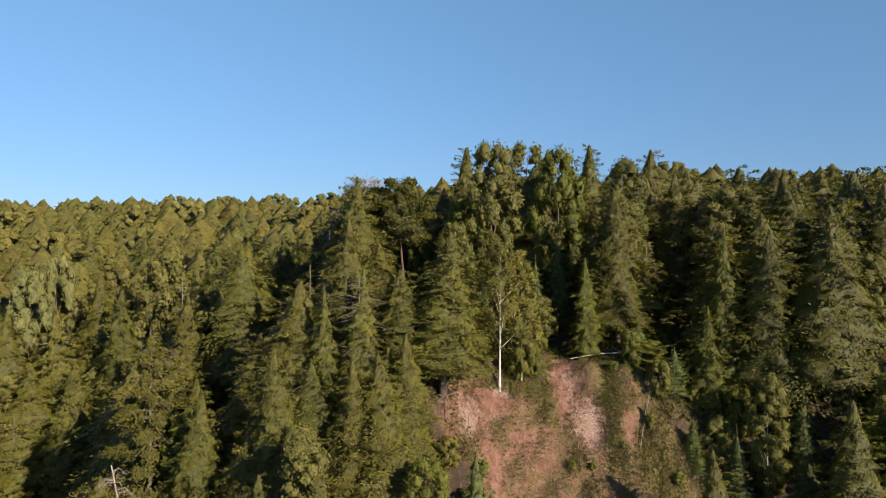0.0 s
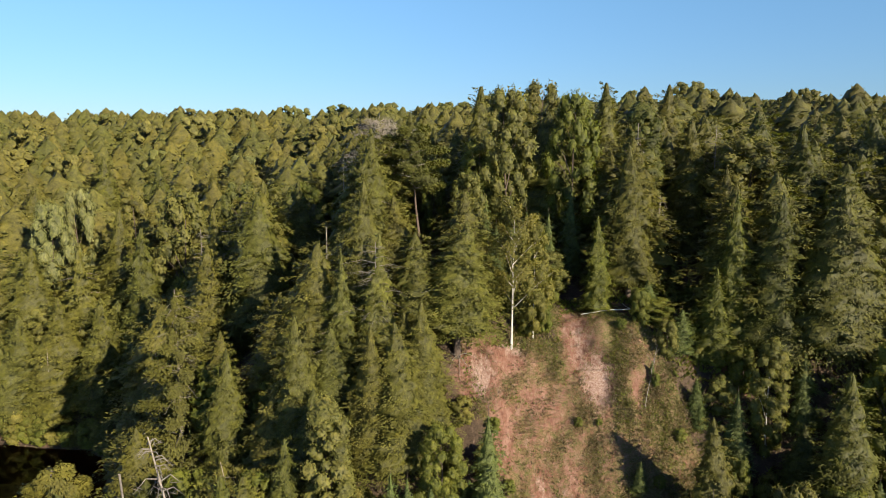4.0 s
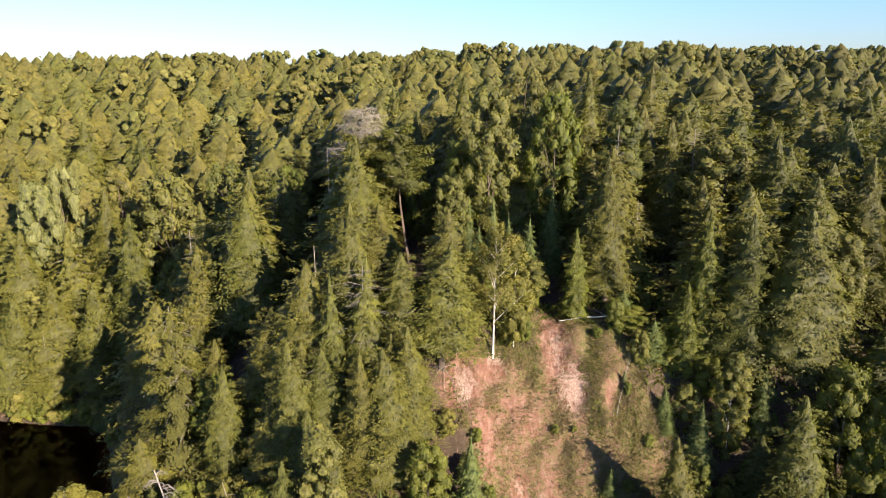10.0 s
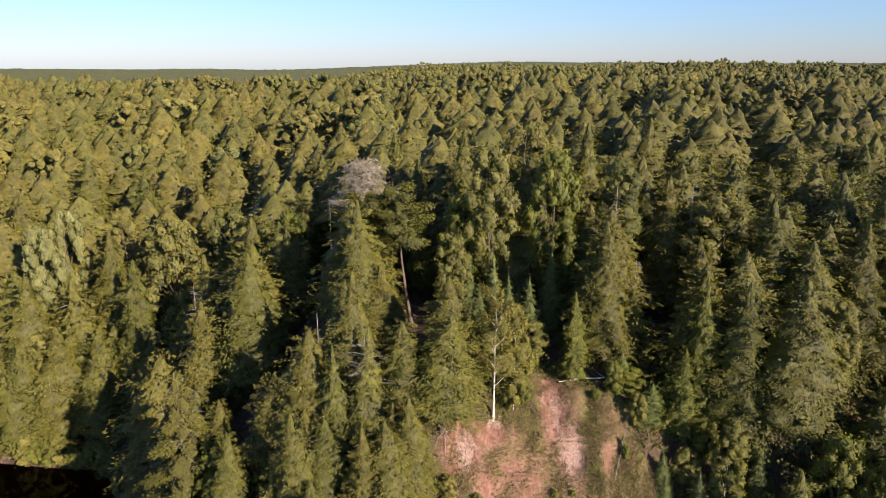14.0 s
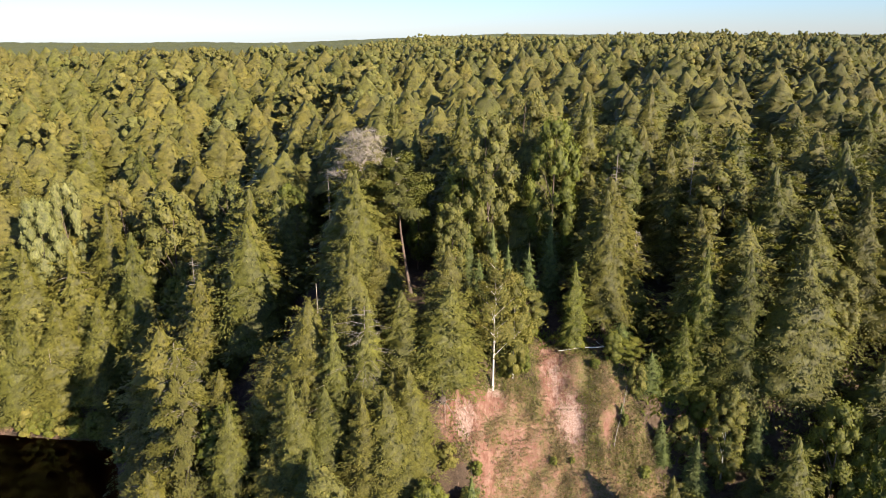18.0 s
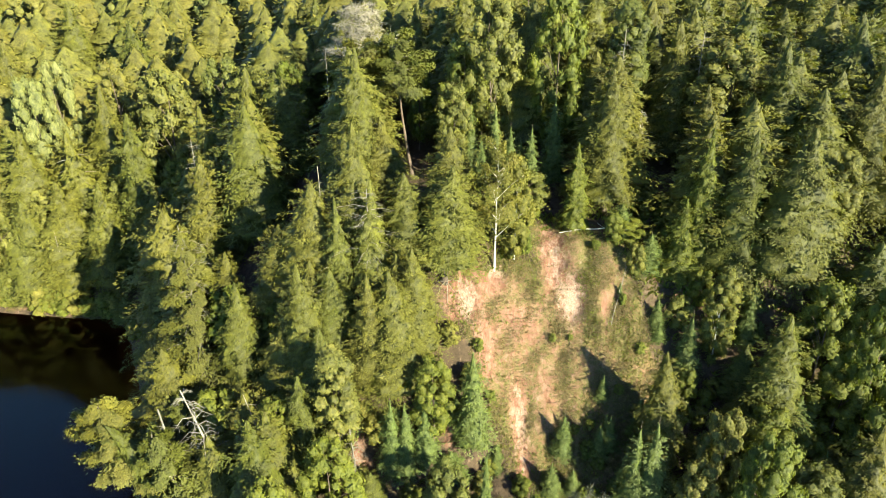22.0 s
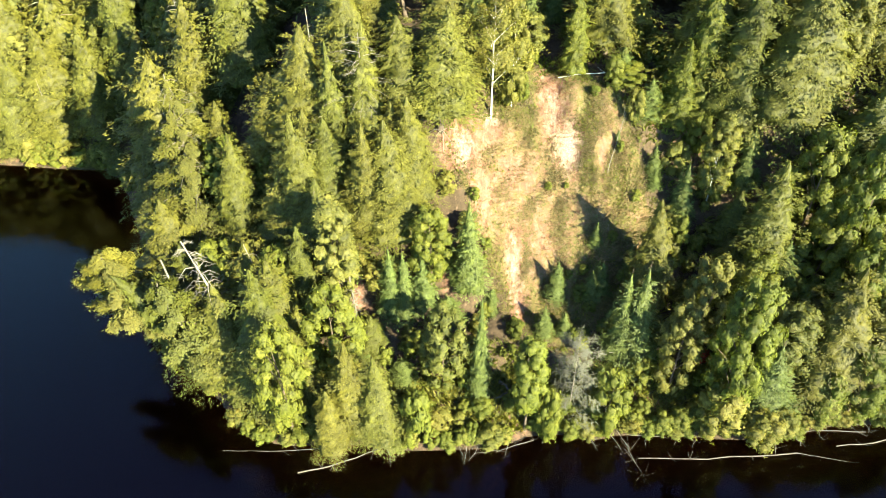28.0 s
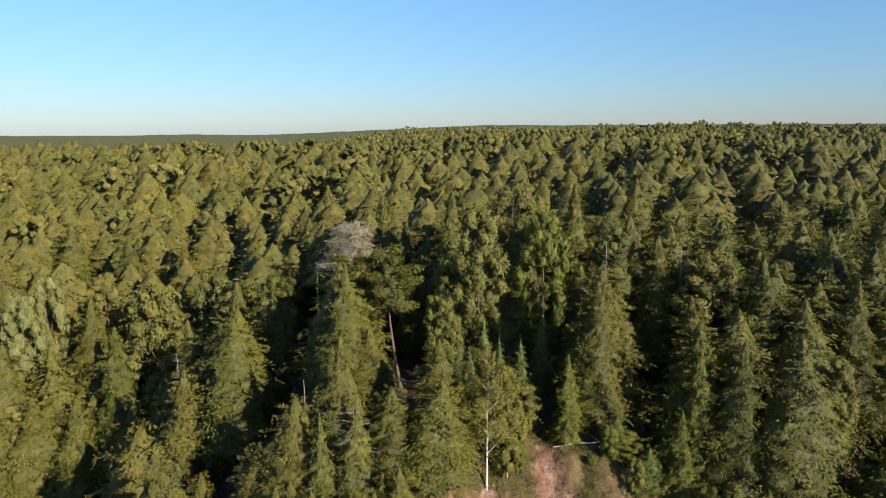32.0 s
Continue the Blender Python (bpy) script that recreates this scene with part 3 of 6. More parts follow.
def conifer_crown(rng, h, r, boughs, n, base=0.08, shape=0.64, ragged=0.22, tiers=0, axis=None, rings=46, sides=26, bulge=0.5, size=0.17, thin=0.5, depth=0.42, edge=0.055, width=2.2, reach=0.8, top=0.006, fans=0.6, body=0.74, droop=0.22, crest=0.97, rough=0.30, rising=1.3):
    """A pointed crown of drooping boughs, each a tongue that juts out over the shade of the next, fringed with sprays."""
    def full(u):
        w = np.clip((1 - u) / (1 - base), 0, 1)
        return np.minimum(1.0, (u - base) / 0.12 + bulge) * w ** shape
    pick = np.linspace(base, 0.965 - 2.2 * (0.97 - crest), 400)
    dens = np.cumsum(full(pick) + 0.15)
    u = np.interp((np.arange(boughs) + rng.uniform(0, 1, boughs)) / boughs * dens[-1], dens, pick)
    if tiers:
        u = np.clip((np.round(u * tiers) + rng.normal(0, 0.10, boughs)) / tiers, base, 0.985)
    az = np.arange(boughs) * 2.39996 + rng.normal(0, 0.4, boughs)
    long = np.clip(rng.normal(1.0, ragged, boughs), 0.4, 1.6)
    zs = base + (crest - base) * np.linspace(0, 1, rings) ** 0.95
    a = np.arange(sides) * 6.28319 / sides
    turn = a[None] + (np.arange(rings) % 2)[:, None] * math.pi / sides
    dz = zs[:, None, None] - u[None, None]
    da = (turn[:, :, None] - az[None, None] + math.pi) % 6.28318 - math.pi
    jut = np.where(dz > 0, np.exp(-dz / edge), np.exp(dz / (edge * 0.22)))
    g = long * jut * np.exp(-(da * width) ** 2)
    lobe, which = g.max(2), g.argmax(2)
    p1, p2 = rng.uniform(0, 6.283, 2)
    lean = 1 + 0.09 * np.sin(turn * 2 + p1) + 0.08 * np.sin(turn * 3 + p2 + zs[:, None] * 8)
    q = r * full(zs)[:, None] * lean * (body * np.sqrt(np.clip((crest - zs) / (0.35 * crest), 0, 1)))[:, None] * (1 - depth + depth * 1.35 * lobe) * rng.uniform(0.93, 1.07, lobe.shape) + top * h
    q[0] *= 0.3
    q[-1] = 0.002 * h
    cx = np.interp(zs * h, axis[:, 2], axis[:, 0]) if axis is not None else 0 * zs
    cy = np.interp(zs * h, axis[:, 2], axis[:, 1]) if axis is not None else 0 * zs
    zj = zs[:, None] * h - 0.16 * q * lobe + rng.normal(0, 0.2, q.shape) * (zs[1] - zs[0]) * h
    v = np.stack([cx[:, None] + q * np.cos(turn), cy[:, None] + q * np.sin(turn), zj], -1).reshape(-1, 3)
    i, j = np.meshgrid(np.arange(rings - 1), np.arange(sides), indexing="ij")
    jn, m = (j + 1) % sides, sides
    f = np.concatenate([np.stack([i * m + j, i * m + jn, (i + 1) * m + jn], -1).reshape(-1, 3), np.stack([i * m + j, (i + 1) * m + jn, (i + 1) * m + j], -1).reshape(-1, 3)])
    vn, _ = vertex_normals(v, f)
    out = np.stack([np.cos(turn), np.sin(turn), 0 * turn + 0.35], -1).reshape(-1, 3)
    vn = unit(vn * 0.75 + unit(out) * 0.25 + rng.normal(0, rough, out.shape))
    bough = rng.uniform(0, 1, boughs)[which].ravel()
    sv, sf, sn, sb = fringe(rng, v, f, vn, bough, int(n * (1 - fans)), size, thin, reach, 0.35, 1.2, h)
    # flat fans of sprays at the end of every bough, with the shade of gaps between them
    reachout = r * full(u) * np.clip(long, 0.6, 1.4) * (1 + 0.09 * np.sin(az * 2 + p1) + 0.08 * np.sin(az * 3 + p2 + u * 8)) + 0.014 * h
    m = int(n * fans)
    weight = reachout + 0.24 * r
    k = rng.choice(boughs, m, p=weight / weight.sum())
    s = rng.uniform(0.30, 1.0, m) ** 0.7
    lat = np.clip(rng.normal(0, 0.5, m), -1, 1)
    d = np.stack([np.cos(az), np.sin(az), 0 * az], 1)[k]
    roll = rng.normal(0, 0.25, boughs)[k]
    t = np.stack([-d[:, 1] * np.cos(roll), d[:, 0] * np.cos(roll), np.sin(roll)], 1)
    off = lat * reachout[k] * 0.55 * np.sqrt(np.clip(1.08 - s, 0, 1))
    foot = np.stack([np.interp(u * h, axis[:, 2], axis[:, 0]), np.interp(u * h, axis[:, 2], axis[:, 1]), u * h], 1) if axis is not None else np.stack([0 * u, 0 * u, u * h], 1)
    p = foot[k] + d * (reachout[k] * s)[:, None] + t * off[:, None]
    rise = (rising * np.clip(u - 0.6, 0, 1))[k]
    p[:, 2] += reachout[k] * (rise * s - droop * s ** 2) - 0.22 * np.abs(off) + rng.normal(0, 0.005, m) * h
    up = np.clip((u[k] - 0.78) / 0.2, 0, 1)[:, None]
    al = unit(d * 0.8 + t * (lat * 1.1)[:, None] + rng.normal(0, 0.28, (m, 3)) + up * [0, 0, 1.2])
    sd = unit(np.cross(al, unit(np.cross(d, t) + d * 0.7 + rng.normal(0, 0.3, (m, 3)))))
    l = size * rng.uniform(0.6, 1.4, m) * np.clip(0.45 + 1.4 * reachout[k] / r, 0, 1)
    fv, _ = sprays(p, al, sd, l, l * thin * rng.uniform(0.7, 1.3, m), 0.35 * rng.uniform(0, 1, m))
    fv, fnn = outward(fv, 3, unit(unit(d + [0, 0, 0.35]) * 0.6 + unit(np.cross(d, t)) * 0.45), 0.55)
    fb = np.repeat(rng.uniform(0, 1, boughs)[k], 3)
    nf, ns = len(sv), len(fv)
    # the inner body gets the darker tones: shade inside the crown, put into its colour
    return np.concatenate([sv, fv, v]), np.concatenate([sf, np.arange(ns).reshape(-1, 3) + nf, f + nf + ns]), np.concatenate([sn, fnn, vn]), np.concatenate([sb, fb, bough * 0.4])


def leaf_crown(rng, h, r, n, base=0.3, clumps=26, size=0.2, tall=1.0, spread=0.30, dense=0.66, fine=(5, 7), reach=1.6):
    """Rounded uneven masses of leaves over a crown, their surface broken up by leaves standing off it."""
    u = (np.arange(clumps) + rng.uniform(0, 1, clumps)) / clumps
    zc = base + (1 - base) * u ** 0.9 * 0.93
    prof = np.sin(np.clip((zc - base) / (1 - base), 0, 1) ** tall * math.pi * 0.88 + 0.30) ** 0.75
    az = np.arange(clumps) * 2.39996 + rng.normal(0, 0.4, clumps)
    rad = r * prof * (1 - 0.72 * spread) * rng.uniform(0.55, 1.0, clumps)
    cc = np.stack([np.cos(az) * rad, np.sin(az) * rad, zc * h], 1)
    cs = r * spread * rng.uniform(0.7, 1.35, clumps)
    cc[:, 2] = np.minimum(cc[:, 2], h - cs * 0.9)
    ra, sa = fine
    th, ph = np.meshgrid(np.linspace(0.10, 2.5, ra), np.arange(sa) * 6.283 / sa, indexing="ij")
    ph = ph + (np.arange(ra) % 2)[:, None] * math.pi / sa
    ball_v = np.stack([np.sin(th) * np.cos(ph), np.sin(th) * np.sin(ph), np.cos(th)], -1).reshape(-1, 3)
    i, j = np.meshgrid(np.arange(ra - 1), np.arange(sa), indexing="ij")
    jn = (j + 1) % sa
    ball_f = np.concatenate([np.stack([i * sa + j, (i + 1) * sa + j, (i + 1) * sa + jn], -1).reshape(-1, 3), np.stack([i * sa + j, (i + 1) * sa + jn, i * sa + jn], -1).reshape(-1, 3)])
    sv = (cc[:, None] + ball_v[None] * (cs * max(dense, 0.3))[:, None, None] * rng.uniform(0.72, 1.22, (clumps, ra * sa, 1)) * [1, 1, 0.85]).reshape(-1, 3)
    sf = (np.arange(clumps)[:, None, None] * ra * sa + ball_f[None]).reshape(-1, 3)
    vn, _ = vertex_normals(sv, sf)
    heart = np.array([0, 0, h * (base + 0.25 * (1 - base))])
    sn = unit(vn * 0.7 + unit((sv - heart) * [1, 1, 0.8]) * 0.35)
    mass = np.repeat(rng.uniform(0, 1, clumps), ra * sa)
    v, f, nrm, b = fringe(rng, sv, sf, sn, mass, n, size, 0.7, reach, 0.1, needle=False)
    if dense < 0.3:
        return v, f, cc, nrm, b
    return np.concatenate([v, sv]), np.concatenate([f, sf + len(v)]), cc, np.concatenate([nrm, sn]), np.concatenate([b, mass])


def limbs_to(rng, path, targets, r0):
    """Stems from the trunk to some places in the crown."""
    out = []
    for q in targets:
        zb = max(path[1, 2], q[2] - 0.35 * np.hypot(q[0], q[1]) - rng.uniform(0.5, 2.0))
        zb = min(zb, path[-2, 2])
        b = np.array([np.interp(zb, path[:, 2], path[:, 0]), np.interp(zb, path[:, 2], path[:, 1]), zb])
        mid = b * 0.5 + q * 0.5 + [0, 0, 0.12 * np.linalg.norm(q - b)]
        r = r0 * rng.uniform(0.25, 0.4)
        out.append([(*b, r), (*mid, r * 0.65), (*q, r * 0.18)])
    return out


def bare_limbs(rng, path, n, reach, z_lo, z_hi, r0, droop=0.1, twigs=2):
    out = []
    top = path[-1, 2]
    for _ in range(n):
        z = rng.uniform(z_lo, z_hi) * top
        a = rng.uniform(0, 6.283)
        l = reach * rng.uniform(0.4, 1.1) * (1.15 - 0.75 * z / top)
        b = np.array([np.interp(z, path[:, 2], path[:, 0]), np.interp(z, path[:, 2], path[:, 1]), z])
        d = np.array([math.cos(a), math.sin(a), 0.1])
        m = b + d * l * 0.5 + [0, 0, 0.06 * l]
        e = b + d * l + [0, 0, -droop * l]
        out.append([(*b, r0), (*m, r0 * 0.6), (*e, r0 * 0.15)])
        for _ in range(twigs):
            s = rng.uniform(0.35, 0.9)
            q = b * (1 - s) + e * s
            d2 = unit(d + rng.normal(0, 0.6, 3))
            out.append([(*q, r0 * 0.4), (*(q + d2 * l * 0.2), r0 * 0.28), (*(q + d2 * l * 0.36 + [0, 0, -0.03]), r0 * 0.1)])
    return out


def part(name, me, parent, label=""):
    ob = new(name, me)
    ob.parent = parent
    return tagged(ob, label)


def stem(name, paths, mat, sides=6):
    v, f = tubes(paths, sides)
    return mesh_of(name, v, f, mat, True)


def tree_of(name, pieces, label, group="", category="tree"):
    """A tree from its named meshes: trunk, limbs, crown."""
    t = new(name)
    for n, me_x, lab in pieces:
        part(n, me_x, t, lab)
    return tagged(t, label, category, group)


def make_hemlock(seed, h, r, boughs=120, n=5200, mat=HEMLOCK, limbs=0, **kw):
    rng = np.random.RandomState(seed)
    path = trunk_path(rng, h * 0.92, 0.018 * h)
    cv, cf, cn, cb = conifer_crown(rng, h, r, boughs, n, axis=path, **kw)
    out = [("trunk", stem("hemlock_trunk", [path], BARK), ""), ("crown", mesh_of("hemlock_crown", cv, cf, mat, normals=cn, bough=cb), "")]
    for b in bare_limbs(rng, path, limbs, r * 1.2, 0.30, 0.95, 0.030, 0.1, 0):
        out.append(("limb", stem("hemlock_limb", [b], DEADWOOD, 4), "bare grey limb"))
    return out


def make_fir(seed, h, r, boughs=130, n=4400, mat=FIR):
    rng = np.random.RandomState(seed)
    path = trunk_path(rng, h * 0.97, 0.012 * h, 0.0, 0.03)
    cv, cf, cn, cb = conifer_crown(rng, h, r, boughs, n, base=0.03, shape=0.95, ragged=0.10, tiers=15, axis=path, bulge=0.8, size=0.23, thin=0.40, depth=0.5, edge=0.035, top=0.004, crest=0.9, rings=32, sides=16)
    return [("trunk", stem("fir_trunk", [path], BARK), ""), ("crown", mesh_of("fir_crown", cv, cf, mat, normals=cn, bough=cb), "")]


def make_leafy(seed, h, r, n=2000, mat=BRIGHT, bark=BARK, base=0.3, clumps=30, size=0.42, tall=1.0, spread=0.30, stems=7, girth=0.014, wobble=0.25, dense=0.64):
    rng = np.random.RandomState(seed)
    path = trunk_path(rng, h * 0.92, girth * h, 0.03, wobble)
    cv, cf, cc, cn, cb = leaf_crown(rng, h, r, n, base, clumps, size, tall, spread, dense=dense)
    out = [("trunk", stem("leafy_trunk", [path], bark), ""), ("crown", mesh_of("leafy_crown", cv, cf, mat, normals=cn, bough=cb), "")]
    for b in limbs_to(rng, path, cc[:: max(1, clumps // stems)][:stems], girth * h):
        out.append(("limb", stem("leafy_limb", [b], bark, 5), ""))
    return out


rng0 = np.random.RandomState(7)
BANK = {}


def kind_of(key, maker, name, label, count, group):
    """Some models of one kind of tree, each ten metres high, kept to be copied."""
    BANK[key] = [(maker(100 * len(BANK) + k), name, label, group) for k in range(count)]


kind_of("hemlock", lambda s: make_hemlock(s, 10.0, 2.6, 110, 14000, limbs=1, size=0.145), "hemlock", "tall olive-green hemlock with drooping sprays on the wooded slope", 6, "hemlocks on the slope")
kind_of("hemlock_slim", lambda s: make_hemlock(s, 10.0, 1.5, 130, 11000, limbs=1, size=0.12, shape=0.56, edge=0.04, width=1.7), "hemlock", "tall olive-green hemlock with drooping sprays on the wooded slope", 4, "hemlocks on the slope")
kind_of("farhem_slim", lambda s: make_hemlock(s, 10.0, 1.5, 110, 6000, shape=0.50, size=0.18, edge=0.04, width=1.7, rings=36, sides=18), "hemlock", "tall olive-green hemlock in the dense wood above the slope", 4, "hemlocks in the upper wood")
kind_of("hemlock_wide", lambda s: make_hemlock(s, 10.0, 4.2, 120, 14000, limbs=1, size=0.20, shape=0.60, edge=0.07), "hemlock", "broad olive-green hemlock with drooping sprays on the wooded slope", 4, "hemlocks on the slope")
kind_of("farhem_wide", lambda s: make_hemlock(s, 10.0, 4.2, 110, 9000, shape=0.52, size=0.25, edge=0.075, rings=36, sides=20), "hemlock", "broad olive-green hemlock in the dense wood above the slope", 4, "hemlocks in the upper wood")
kind_of("lip", lambda s: make_hemlock(s, 10.0, 2.6, 110, 13000, limbs=2, size=0.16, base=0.20), "hemlock", "tall hemlock rooted at the eroded lip of the slope", 1, "hemlocks on the slope")
kind_of("golden", lambda s: make_leafy(s, 10.0, 2.2, 9000, BIRCHLEAF, BIRCHBARK, 0.05, 48, 0.16, 0.8, 0.30, 6, 0.006), "birch", "yellow-green birch leafed down to its base", 2, "birches")
kind_of("maple_slim", lambda s: make_leafy(s, 10.0, 1.7, 8000, BRIGHT, clumps=60, size=0.14, spread=0.36, base=0.22), "maple", "bright green broad-leaved tree with a clumped crown", 2, "broad-leaved trees")
kind_of("olive_slim", lambda s: make_leafy(s, 10.0, 1.6, 8000, OLIVE, clumps=60, size=0.14, spread=0.36, base=0.18), "broadleaf_tree", "olive-brown broad-leaved tree turning to autumn", 2, "autumn broad-leaved trees")
kind_of("farhem", lambda s: make_hemlock(s, 10.0, 2.6, 100, 8000, shape=0.52, size=0.20, rings=36, sides=20), "hemlock", "tall olive-green hemlock in the dense wood above the slope", 5, "hemlocks in the upper wood")
kind_of("old", lambda s: make_hemlock(s, 10.0, 2.5, 80, 7000, base=0.10, ragged=0.42, limbs=18, depth=0.62, shape=0.8), "hemlock", "ragged old hemlock with thin crown and bare grey branches", 3, "old hemlocks on the slope")
kind_of("fir", lambda s: make_fir(s, 10.0, 2.0), "fir", "slender blue-green fir with a pointed top", 3, "firs round the slope")
kind_of("maple", lambda s: make_leafy(s, 10.0, 3.0, 8000, BRIGHT, clumps=60, size=0.19, spread=0.23, base=0.14), "maple", "bright green broad-leaved tree with a clumped crown", 3, "broad-leaved trees")
kind_of("olive", lambda s: make_leafy(s, 10.0, 2.6, 8000, OLIVE, clumps=60, size=0.18, spread=0.23, base=0.12), "broadleaf_tree", "olive-brown broad-leaved tree turning to autumn", 3, "autumn broad-leaved trees")
kind_of("pale", lambda s: make_leafy(s, 10.0, 3.2, 7000, PALELEAF, clumps=46, size=0.20, spread=0.28, base=0.15), "broadleaf_tree", "pale silvery-green round tree on the far bank", 2, "pale trees")
kind_of("cedar", lambda s: make_hemlock(s, 10.0, 1.7, 100, 7500, BRIGHT, base=0.03, shape=0.66, ragged=0.32, size=0.15, depth=0.5), "cedar", "narrow yellow-green conifer standing out by the clearing", 2, "cedars by the clearing")
kind_of("bush", lambda s: make_leafy(s, 10.0, 5.0, 1700, BRIGHT, base=0.04, clumps=22, size=0.50, spread=0.36, stems=4), "bush", "yellow-green bush low on the bank", 3, "bushes along the bank")
kind_of("oakbush", lambda s: make_leafy(s, 10.0, 4.6, 1700, BIRCHLEAF, base=0.04, clumps=22, size=0.50, spread=0.36, stems=4), "bush", "yellowish leafy shrub low on the bank", 2, "bushes along the bank")
kind_of("redbush", lambda s: make_leafy(s, 10.0, 4.6, 1200, REDLEAF, base=0.04, clumps=18, size=0.5, spread=0.4, stems=4), "bush", "small red-leaved autumn shrub", 1, "red shrubs")
TAKEN = []


def plant(key, x, y, top, width=None, label="", model=None, turn=None, lean=(0, 0)):
    """One tree of a kind with its foot on the ground and its top at the height given."""
    z = float(height(x, y)) - 0.15
    h = top - z
    if key + "_slim" in BANK and width is not None and h > 3.0 * width:
        key += "_slim"
    if key + "_wide" in BANK and width is not None and h < 1.85 * width:
        key += "_wide"
    k = rng0.randint(len(BANK[key])) if model is None else model % len(BANK[key])
    pieces, name, lab, group = BANK[key][k]
    base_r = {"hemlock": 2.0, "farhem": 2.0, "old": 2.2, "fir": 1.65, "cedar": 1.6, "maple": 3.1, "olive": 2.7, "pale": 3.4, "bush": 5.0, "oakbush": 4.6, "redbush": 4.6,
              "lip": 2.3, "golden": 2.3, "hemlock_wide": 3.25, "farhem_wide": 3.25, "hemlock_slim": 1.22, "farhem_slim": 1.2, "maple_slim": 1.75, "olive_slim": 1.65}[key]
    s = h / (10 if "bush" in key else 9.7)
    w = s if width is None else width / 2 / base_r
    t = tree_of(name, pieces, label or lab, group, category="bush" if "bush" in name else "tree")
    t.matrix_basis = Matrix.LocRotScale((x, y, z), Euler((radians(lean[0]), radians(lean[1]), rng0.uniform(0, 6.283) if turn is None else turn)), (w, w, s))
    TAKEN.append((x, y, max(w * base_r, 0.5)))
    return t

# ---- trees placed one by one: kind, place, height of the top, width ----
plant("fir", 2.9, 55.1, 21.9, 4.0)
plant("fir", -5.1, 53.3, 17.5, 3.0)
plant("fir", -3.7, 53.3, 17.1, 2.7)
plant("fir", -1.8, 53.8, 16.5, 3.0)
plant("fir", 3.8, 46.8, 17.4, 2.4)
plant("fir", 12.2, 55.5, 13.5, 2.4)
plant("fir", 10.8, 52.7, 9.9, 2.1)
plant("maple", -0.9, 54.9, 20.5, 5.6)
plant("olive", -10.0, 53.0, 23.2, 4.9)
plant("olive", 0.2, 47.4, 14.6, 6.0)
plant("hemlock", -17.3, 48.0, 18.8, 7.0)
plant("maple", -14.9, 43.8, 15.9, 6.4)
plant("hemlock", -9.2, 44.3, 13.5, 5.1)
plant("hemlock", -6.4, 43.4, 12.4, 4.6)
plant("bush", -2.5, 42.8, 8.5, 4.2)
plant("maple", 8.4, 44.2, 13.7, 4.1)
plant("bush", 16.5, 44.3, 9.2, 4.8)
plant("olive", 25.9, 50.1, 18.1, 5.5)
plant("maple", 27.9, 44.6, 19.9, 6.7)
plant("olive", 23.2, 47.1, 14.6, 5.2)
plant("fir", 35.8, 50.0, 14.2, 2.7)
plant("maple", 37.8, 58.5, 26.8, 6.9)
plant("maple", 42.1, 56.1, 27.7, 7.1)
plant("hemlock", 32.3, 55.3, 25.2, 5.7)
plant("maple", 41.0, 50.8, 18.4, 6.8)
plant("bush", 38.3, 45.3, 8.1, 4.3)
plant("oakbush", 27.5, 43.7, 6.9, 5.4)
plant("fir", 25.6, 61.2, 22.0, 3.4)
plant("bush", 25.5, 59.4, 16.2, 2.7)
plant("golden", 28.6, 61.9, 26.2, 4.6)
plant("fir", 31.9, 62.4, 25.3, 2.5)
plant("maple", -26.1, 69.8, 20.4, 5.0)
plant("olive", -31.3, 73.2, 17.3, 7.0)
plant("maple", -18.4, 65.0, 20.7, 3.0)
plant("hemlock", -21.6, 63.0, 24.2, 5.1)
plant("hemlock", -13.6, 59.2, 28.4, 5.2)
plant("hemlock", -4.4, 58.2, 28.1, 7.3)
plant("hemlock", -7.4, 58.0, 27.7, 5.2)
plant("hemlock", -13.6, 53.7, 19.5, 4.3)
plant("maple", 41.4, 45.2, 10.6, 5.8)
plant("fir", -8.2, 50.0, 8.7, 1.7)
plant("fir", -12.6, 54.7, 14.8, 2.0)
plant("hemlock", -10.6, 42.3, 9.4, 3.1)
plant("bush", 10.4, 43.5, 7.5, 3.2)
plant("cedar", 26.9, 67.9, 39.0, 4.5)
plant("cedar", 25.3, 67.1, 31.7, 4.3)
plant("cedar", 14.6, 71.4, 36.3, 3.5)
plant("olive", 9.7, 73.3, 32.4, 4.7)
plant("hemlock", -22.9, 82.0, 37.4, 10.2)
plant("hemlock", -30.6, 90.0, 34.9, 6.4)
plant("hemlock", -20.3, 91.0, 38.7, 6.0)
plant("olive", -41.4, 104.0, 36.8, 11.1)
plant("olive", -33.3, 107.0, 38.0, 8.7)
plant("hemlock", -27.1, 97.0, 38.4, 7.9)
plant("pale", -64.4, 109.0, 34.4, 8.5)
plant("pale", -61.3, 112.0, 36.2, 7.8)
plant("hemlock", -52.6, 107.0, 33.4, 9.3)
plant("old", -56.5, 103.0, 28.6, 9.9)
plant("hemlock", -64.4, 103.0, 27.7, 9.9)
plant("hemlock", -58.2, 98.5, 21.1, 9.7)
plant("hemlock", -64.2, 98.0, 18.6, 9.3)
plant("hemlock", -52.0, 98.0, 21.4, 8.4)
plant("hemlock", -45.5, 100.0, 31.3, 7.9)
plant("hemlock", -45.2, 128.0, 38.6, 9.8)
plant("hemlock", -54.9, 128.0, 39.6, 9.8)
plant("hemlock", -76.4, 125.0, 35.8, 11.2)
plant("hemlock", -70.9, 140.0, 41.0, 10.1)
plant("olive", -52.3, 112.0, 36.5, 7.3)
